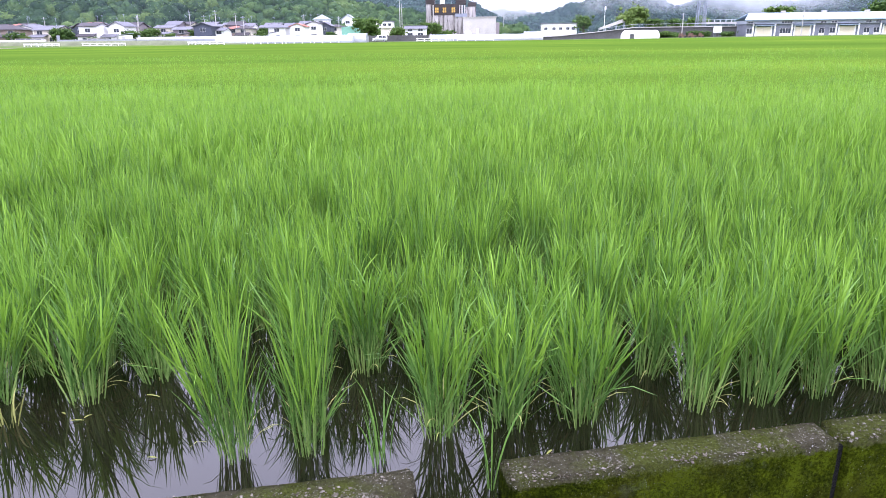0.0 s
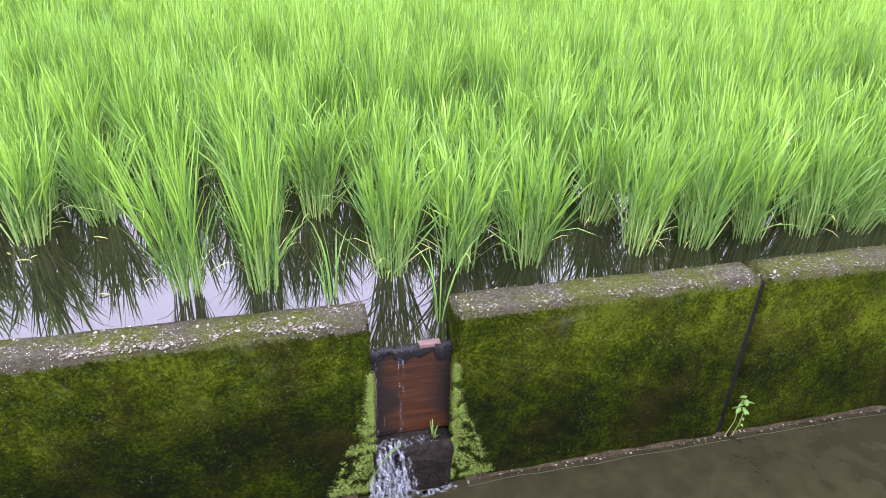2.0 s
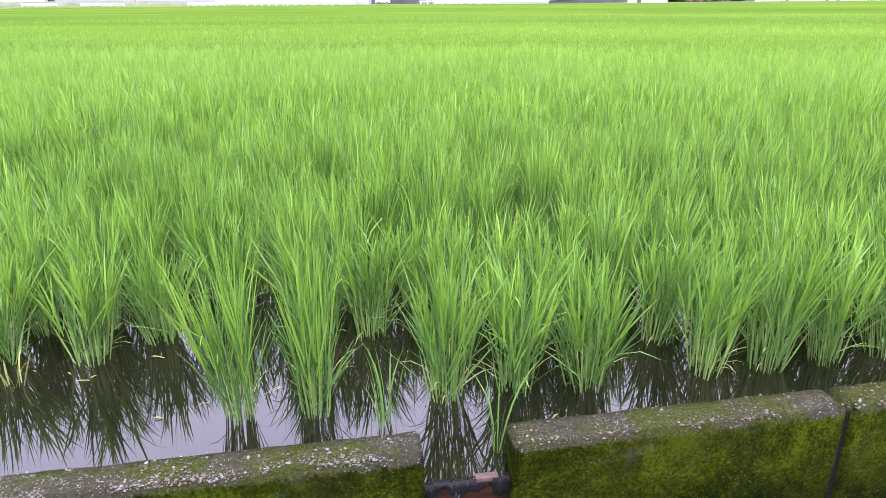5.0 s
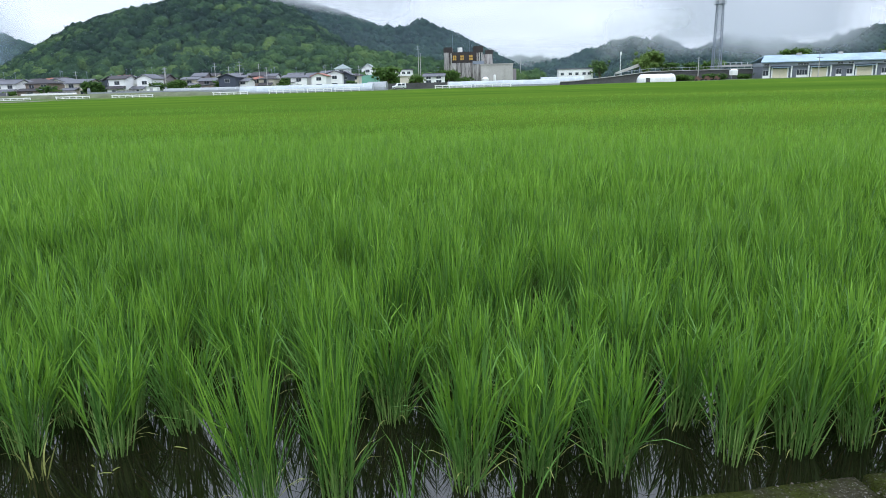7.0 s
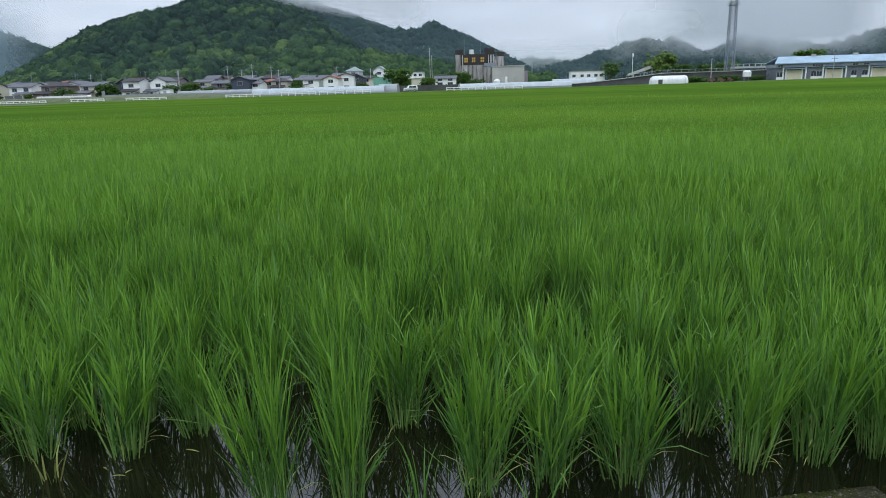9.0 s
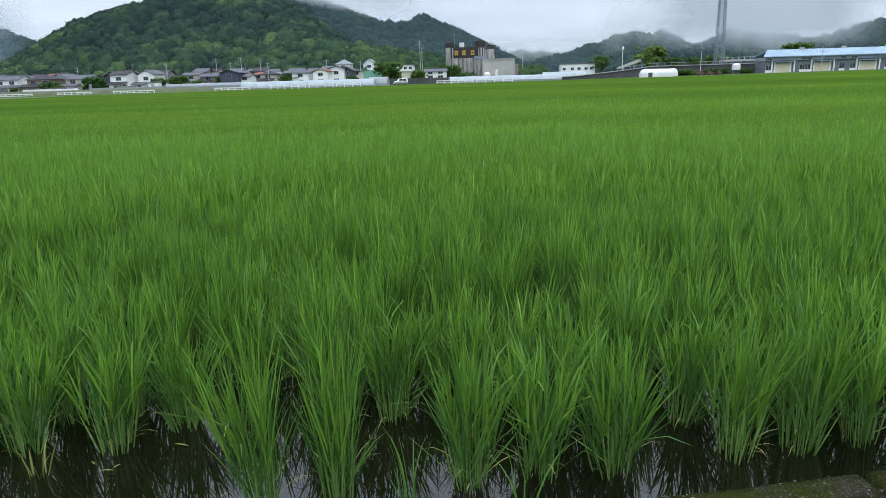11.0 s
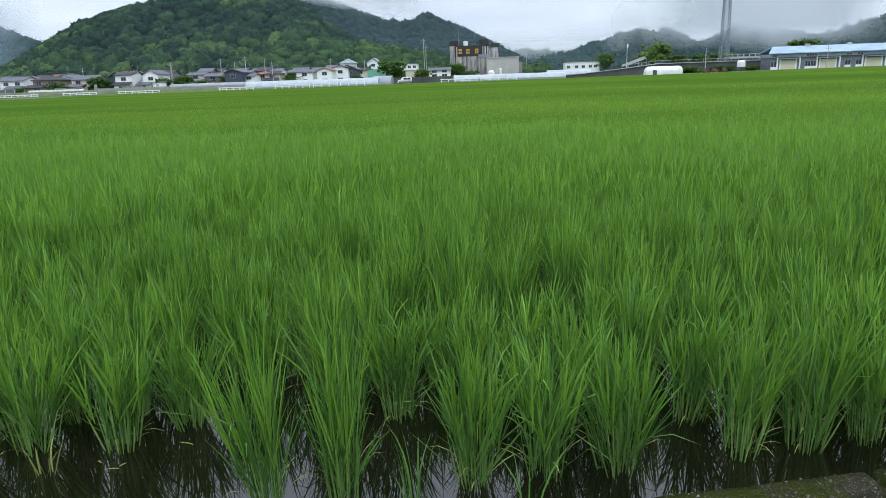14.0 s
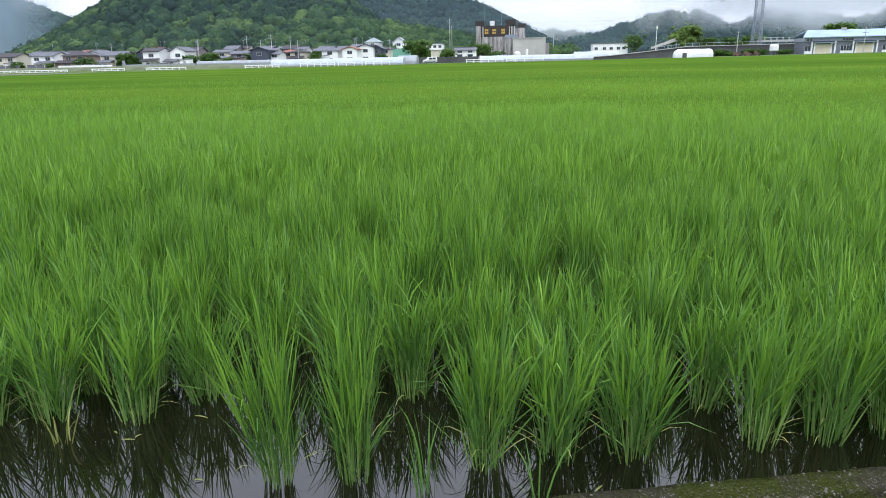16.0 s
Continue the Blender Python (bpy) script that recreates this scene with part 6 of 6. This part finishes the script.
def build_warehouse():
    """A long warehouse with a pale blue metal roof, shutters and small windows."""
    w = empty("warehouse", pose(76.8, 201, 0.9, 0, 0, -3.0), "long grey warehouse with pale blue metal roof", "warehouse")
    L, D, e = 48.0, 8.0, 4.2
    part("wall", boxes((0.6, L, 0.0, D, -1, 3.25)), SLATE_WALL, w)
    part("upper_wall", boxes((0.4, L, -0.5, D, 3.25, e)), BLUE_GREY_WALL, w)
    bm = bmesh.new()
    v = [bm.verts.new(p) for p in ((-0.3, -1.2, e), (L, -1.2, e), (L, D / 2, e + 1.9), (2.2, D / 2, e + 1.9), (L, D + 0.6, e), (-0.3, D + 0.6, e),
                                   (-0.3, -1.2, e + 0.2), (L, -1.2, e + 0.2), (L, D / 2, e + 2.1), (2.2, D / 2, e + 2.1), (L, D + 0.6, e + 0.2), (-0.3, D + 0.6, e + 0.2))]
    for f in ((0, 1, 7, 6), (6, 7, 8, 9), (9, 8, 10, 11), (0, 6, 9, 3), (3, 9, 11, 5), (1, 0, 3, 2), (2, 3, 5, 4)):
        bm.faces.new([v[i] for i in f])
    roof = part("roof", bm, BLUE_ROOF, w, "pale blue metal roof")
    for i in range(9):
        x = 3.5 + 5 * i
        part("seam", boxes((x, x + 0.12, -1.22, -1.16, e + 0.05, e + 0.26)), BLUE_ROOF, roof)
    for x in (11.0, 22.0, 33.5):
        part("vent", boxes((x, x + 1.1, D / 2 - 0.5, D / 2 + 0.5, e + 1.8, e + 2.6)), CONCRETE, roof)
    for x in (3.2, 13.6, 25.4, 37.0):
        d = part("shutter", boxes((x + 0.2, x + 4.1, -0.09, -0.003, -0.2, 2.45)), CREAM_DOOR, w, "cream roller shutter")
        part("rib", boxes((x + 2.1, x + 2.2, -0.13, -0.092, -0.2, 2.45)), CREAM_WALL, d)
        part("awning", boxes((x - 0.5, x + 4.9, -1.3, -0.003, 2.76, 2.96)), BLUE_AWNING, w, "shallow faded blue awning")
        for fx in (x - 0.15, x + 4.103):
            part("door_frame", boxes((fx, fx + 0.347, -0.14, -0.003, -0.2, 2.75)), WHITE_WALL, w)
        for dx in (-0.9, 5.0):
            part("pilaster", boxes((x + dx, x + dx + 0.35, -0.3, -0.002, -0.5, 3.2)), WHITE_WALL, w)
        for dx in (6.6, -2.4):
            if x + dx > 0.8:
                window(w, x + dx, -0.003, 0.7, 1.5, 1.4)
                part("sill_panel", boxes((x + dx, x + dx + 1.5, -0.06, -0.003, -0.3, 0.68)), WHITE_PAINT, w)
                window(w, x + dx, -0.503, 3.35, 1.5, 0.6)
    pole(88.6, 192, 0.9, 6.4)
    pole(61, 205, 0.9, 6.5, arms=1)


def build_far_small():
    for x, y, z, h in ((-138, 226, 0.5, 8.5), (-106, 224, 0.5, 9), (-112, 236, 0.5, 9), (-95.5, 240, 0.6, 10.5), (-81.5, 226, 0.5, 10.2), (-77, 232, 0.6, 9.4),
                       (-73.2, 228, 0.6, 8.2), (-57.5, 246, 0.8, 9), (-43.5, 236, 0.6, 8), (-25.5, 262, 1, 15), (-24.8, 262.5, 1, 12.5), (-89, 236, 0.5, 9)):
        pole(x, y, z, h)
    pole(15.6, 320, 1, 12, "tall slim pole near the greenhouses", 2)
    tree(-32.5, 226, 0.3, 7.6, 7.0, 1)
    tree(-124.5, 212, 0.3, 6.4, 4.6, 2)
    tree(-128.5, 219, 0.3, 5.0, 4.0, 12)
    tree(-104.5, 214, 0.3, 4.6, 3.9, 13)
    tree(-100.5, 219, 0.3, 5.4, 4.4, 14)
    tree(-88, 226, 0.4, 4.4, 4.0, 15)
    tree(-25, 246, 0.6, 5.0, 4.2, 16)
    tree(-13.5, 262, 0.8, 6.2, 5.6, 3)
    tree(-17.5, 266, 0.8, 5.2, 6.0, 17)
    tree(-138, 210, 0.3, 4.6, 3.8, 18)
    tree(-69, 236, 0.5, 4.2, 4.4, 19)
    for i, (x, y, w, hh) in enumerate(((-160, 208, 3.4, 2.8), (-150, 209, 3.0, 2.4), (-134.5, 209, 3.0, 2.6), (-114, 210, 2.6, 2.2), (-92, 214, 3.2, 3.0), (-86, 214, 2.4, 2.2), (-66, 224, 3.4, 3.6), (-45, 228, 3.0, 3.2), (-8, 246, 4.0, 3.6))):
        tree(x, y, 0.3, w, hh, 40 + i, "low rounded garden shrub tree", "shrub")
    for i, (x, y, w, hh) in enumerate(((53.5, 206, 3.2, 1.6), (56.5, 207, 2.6, 1.9), (59.0, 206, 3.4, 1.5), (64.5, 206, 3.2, 1.8), (67.5, 205, 3.0, 1.6), (73.5, 204, 3.2, 1.5))):
        tree(x, y, 0.6, w, hh, 60 + i, "low dark bush along the retaining wall", "shrub")
    tree(48, 300, 2.0, 6.4, 7.6, 4)
    tree(64, 280, 2.6, 10.8, 9.0, 5, "wide round tree with fresh yellow-green crown", mat=TREE_PALE)
    tree(73, 282, 2.0, 6.0, 5.2, 6)
    tree(81, 284, 2.0, 6.5, 5.4, 7)
    tree(92, 290, 2.0, 8.0, 6.0, 8)
    tree(113, 262, 2.0, 9.0, 8.4, 9)
    tree(138, 240, 2.0, 11.0, 9.0, 10)
    car(-24.0, 190, 0.45, 180)
    p = empty("lamp_mast", pose(60.5, 320, 4.0), "white pole with a flag-like sign", "pole")
    bm = bmesh.new()
    rod(bm, (0, 0, -3), (0, 0, 10), 0.14, 0.10, 6)
    part("pole", bm, WHITE_PAINT, p)
    part("flag", boxes((-0.2, 0.5, -0.05, 0.05, 8.6, 10)), WHITE_PAINT, p)
    r = empty("conveyor", pose(55.5, 275, 3.2), "sloping pale conveyor gallery", "conveyor")
    bm = bmesh.new()
    prism(bm, [(-5, 0.5), (4.5, 3.4), (4.5, 4.6), (-5, 1.3)], 0, 1.6)
    bmesh.ops.recalc_face_normals(bm, faces=bm.faces[:])
    part("gallery", bm, CONCRETE, r)
    for cx, zz in ((-3, 1.0), (1.0, 2.2), (4.0, 3.2)):
        part("support", boxes((cx, cx + 0.4, 0.5, 0.9, -3, zz)), STEEL, r)


def build_bank():
    """The grassy bank behind the field's far edge, higher towards the village."""
    bm = bmesh.new()
    rows = []
    for i in range(61):
        x = -185 + 2.2 * i
        top = 1.1 * min(1.0, max(0.0, (-56 - x) / 30)) + 0.25
        row = []
        for y, k in ((184.3, -0.6), (185.2, 0.35), (186.4, 0.8), (188.0, 1.0), (204.0, 1.0), (208.0, 0.0)):
            z = -0.6 if k < 0 else 0.1 + top * k + 0.07 * noise.noise((x * 0.5, y, 0))
            row.append(bm.verts.new((x, y, z)))
        rows.append(row)
    for a, c in zip(rows, rows[1:]):
        for j in range(5):
            bm.faces.new((a[j], c[j], c[j + 1], a[j + 1]))
    bank = part("ground_bank", bm, VERGE, None, smooth=True)
    bank.matrix_world = SITE
    tagged(bank, "low grassy bank between the field and the village", "bank", kind="structure")


build_bank()
build_fences()
build_greenhouses()
build_village()
build_gardens()
build_plant()
build_embankment()
build_tower()
build_warehouse()
build_far_small()


# ---- hills with forest, low cloud and haze sheets ----
def bump(x, peak, height, left, right, power_l, power_r):
    w, p = np.where(x < peak, left, right), np.where(x < peak, power_l, power_r)
    return height * np.exp(-(np.abs(x - peak) / w) ** p)


def wooded_hill(name, label, crest, x0, x1, y_foot, y_crest, mat, spacing, size, seed, fold=0.10):
    """Land that climbs from its foot to its crest, carrying tree crowns."""
    r = np.random.default_rng(seed)
    step = max(6.0, spacing * 0.8)
    xs, ys = np.arange(x0, x1 + step, step), np.linspace(y_foot, y_crest + (y_crest - y_foot) * 0.5, 46)

    def height(x, y):
        t = (y - y_foot) / (y_crest - y_foot)
        up = np.where(t < 1, np.sin(np.clip(t, 0, 1) * np.pi / 2) ** 1.3, np.cos(np.clip(t - 1, 0, 0.5) * np.pi))
        folds = 1 + fold * np.sin(x * 0.045 + 1.5 * np.sin(y * 0.011)) * np.sin(np.clip(t, 0, 1) * np.pi) ** 2
        # lines of sight spread out with distance: keep the crest's shape along them
        return crest(x * y_crest / y) * up * folds * (0.55 + 0.45 * np.clip(y / y_crest, 0, 1))
    gx, gy = np.meshgrid(xs, ys)
    v = np.stack([gx, gy, 0.6 + height(gx, gy)], -1).reshape(-1, 3)
    a = np.arange(len(xs) - 1)[None] + np.arange(len(ys) - 1)[:, None] * len(xs)
    f = np.stack([a, a + 1, a + 1 + len(xs), a + len(xs)], -1).reshape(-1, 4)
    land = link("backdrop_" + name, array_mesh(name, v, f), mat, smooth=True)
    land.matrix_world = SITE
    tagged(land, label, "hill", kind="structure")
    k = int((x1 - x0) * (y_crest * 1.03 - y_foot) / spacing ** 2)
    cx, cy = r.uniform(x0, x1, k), r.uniform(y_foot, y_crest * 1.03, k)
    keep = np.abs(cx / cy) < 0.95
    cx, cy = cx[keep], cy[keep]
    cz = height(cx, cy)
    keep = cz > 1.0
    cx, cy, cz = cx[keep], cy[keep], cz[keep]
    rad = size * r.uniform(0.6, 1.25, len(cx)) * np.where(r.random(len(cx)) > 0.93, 1.3, 1.0)
    v, f, tone = leaf_crowns(np.stack([cx, cy, cz + 0.6 + rad * 0.15], -1), rad, seed, 46 if y_crest < 600 else 26, detail=2 if y_crest < 600 else 1)
    wood = link("forest_" + name, array_mesh("forest_" + name, v, f), mat, smooth=True)
    wood.data.attributes.new("tone", "FLOAT", "POINT").data.foreach_set("value", tone.astype(np.float32))
    wood.matrix_world = SITE
    tagged(wood, "dense broadleaved forest covering the hillside", "forest", kind="stuff")


def build_hills():
    wooded_hill("main_hill", "steep round wooded hill behind the village",
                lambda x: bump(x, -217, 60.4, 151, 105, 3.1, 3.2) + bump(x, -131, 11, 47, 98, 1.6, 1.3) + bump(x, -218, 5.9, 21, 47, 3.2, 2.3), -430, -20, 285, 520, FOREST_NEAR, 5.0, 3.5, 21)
    wooded_hill("foothill", "low bright green wooded foothill", lambda x: bump(x, -95, 19, 60, 88, 2, 2), -190, 25, 275, 360, BAMBOO, 4.0, 2.7, 22)
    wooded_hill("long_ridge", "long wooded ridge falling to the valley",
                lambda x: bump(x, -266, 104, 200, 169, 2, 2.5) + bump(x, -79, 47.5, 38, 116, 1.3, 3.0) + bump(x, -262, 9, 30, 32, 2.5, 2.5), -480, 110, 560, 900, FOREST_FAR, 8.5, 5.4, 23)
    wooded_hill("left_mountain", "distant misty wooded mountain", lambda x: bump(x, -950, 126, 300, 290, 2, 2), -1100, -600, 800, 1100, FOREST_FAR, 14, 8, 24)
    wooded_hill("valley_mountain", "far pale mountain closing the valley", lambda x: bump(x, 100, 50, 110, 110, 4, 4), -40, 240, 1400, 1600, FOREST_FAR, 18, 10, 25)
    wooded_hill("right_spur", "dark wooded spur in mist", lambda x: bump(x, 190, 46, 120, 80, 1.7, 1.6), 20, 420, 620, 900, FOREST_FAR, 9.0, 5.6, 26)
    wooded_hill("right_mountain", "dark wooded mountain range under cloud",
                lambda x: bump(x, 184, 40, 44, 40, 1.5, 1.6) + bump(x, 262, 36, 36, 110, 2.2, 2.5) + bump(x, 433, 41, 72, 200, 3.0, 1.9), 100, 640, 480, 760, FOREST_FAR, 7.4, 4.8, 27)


def cloud_bank(u0, u1, y, z0, z1, mat, label, slope=0.0):
    """A soft sheet for low cloud and for added haze, wavy in plan; slope: how far its foot falls from one end to the
    other.
    """
    nx, nz = 40, 8
    gu, gw = np.meshgrid(np.linspace(0, 1, nx + 1), np.linspace(0, 1, nz + 1))
    x = u0 + (u1 - u0) * gu
    yy = y + 5 * np.sin(gu * 9 + gw * 2)
    z = z0 - slope * gu * (1 - gw) + (z1 - z0) * gw
    v = np.stack([x, yy, z], -1).reshape(-1, 3)
    a = np.arange(nx)[None] + np.arange(nz)[:, None] * (nx + 1)
    f = np.stack([a, a + 1, a + nx + 2, a + nx + 1], -1).reshape(-1, 4)
    me = array_mesh("cloud_sheet", v, f)
    uv = me.uv_layers.new(name="UVMap")
    flat = np.stack([gu, gw], -1).reshape(-1, 2)
    uv.data.foreach_set("uv", flat[f.ravel()].astype(np.float32).ravel())
    ob = link("backdrop_cloud_haze", me, mat, smooth=True)
    ob.matrix_world = SITE
    tagged(ob, label, "cloud", kind="structure")


def build_clouds():
    thick = cloud_material("low_cloud_thick", 0.25, 0.75, 1.0, 8.0)
    rain = cloud_material("low_cloud_rain", 0.25, 0.95, 1.0, 5.0, (0.74, 0.76, 0.82, 1))
    thin = cloud_material("low_cloud_thin", 1.2, 1.5, 0.45)
    cloud_bank(30, 640, 440, -4, 44, haze_material("right_haze", 0.14), "added blue haze sheet before the mountain range")
    cloud_bank(-260, 120, 556, -4, 78, haze_material("ridge_haze", 0.12), "added blue haze sheet before the long ridge")
    cloud_bank(-420, 60, 283.5, -4, 90, haze_material("hill_haze", 0.055), "faint added haze sheet before the wooded hill")
    cloud_bank(-1100, -500, 760, -4, 150, haze_material("mountain_haze", 0.48), "added blue haze sheet before the distant mountain")
    cloud_bank(-215, -56, 640, 76, 165, thick, "grey low cloud hanging on the ridge", 30)
    cloud_bank(-330, -160, 620, 84, 160, thin, "thin cloud veiling the top of the ridge")
    cloud_bank(88, 262, 470, 8.5, 100, rain, "grey low cloud lying on the mountain tops")
    cloud_bank(190, 660, 486, 33, 120, rain, "grey cloud base above the mountain range")
    cloud_bank(66, 140, 456, 8, 56, thin, "thin drifting mist along the wooded spur")
    cloud_bank(-1100, -500, 780, 45, 120, thin, "thin mist on the distant mountain")
    cloud_bank(-60, 260, 1300, 0, 85, thin, "pale haze in the valley")


build_hills()
build_clouds()
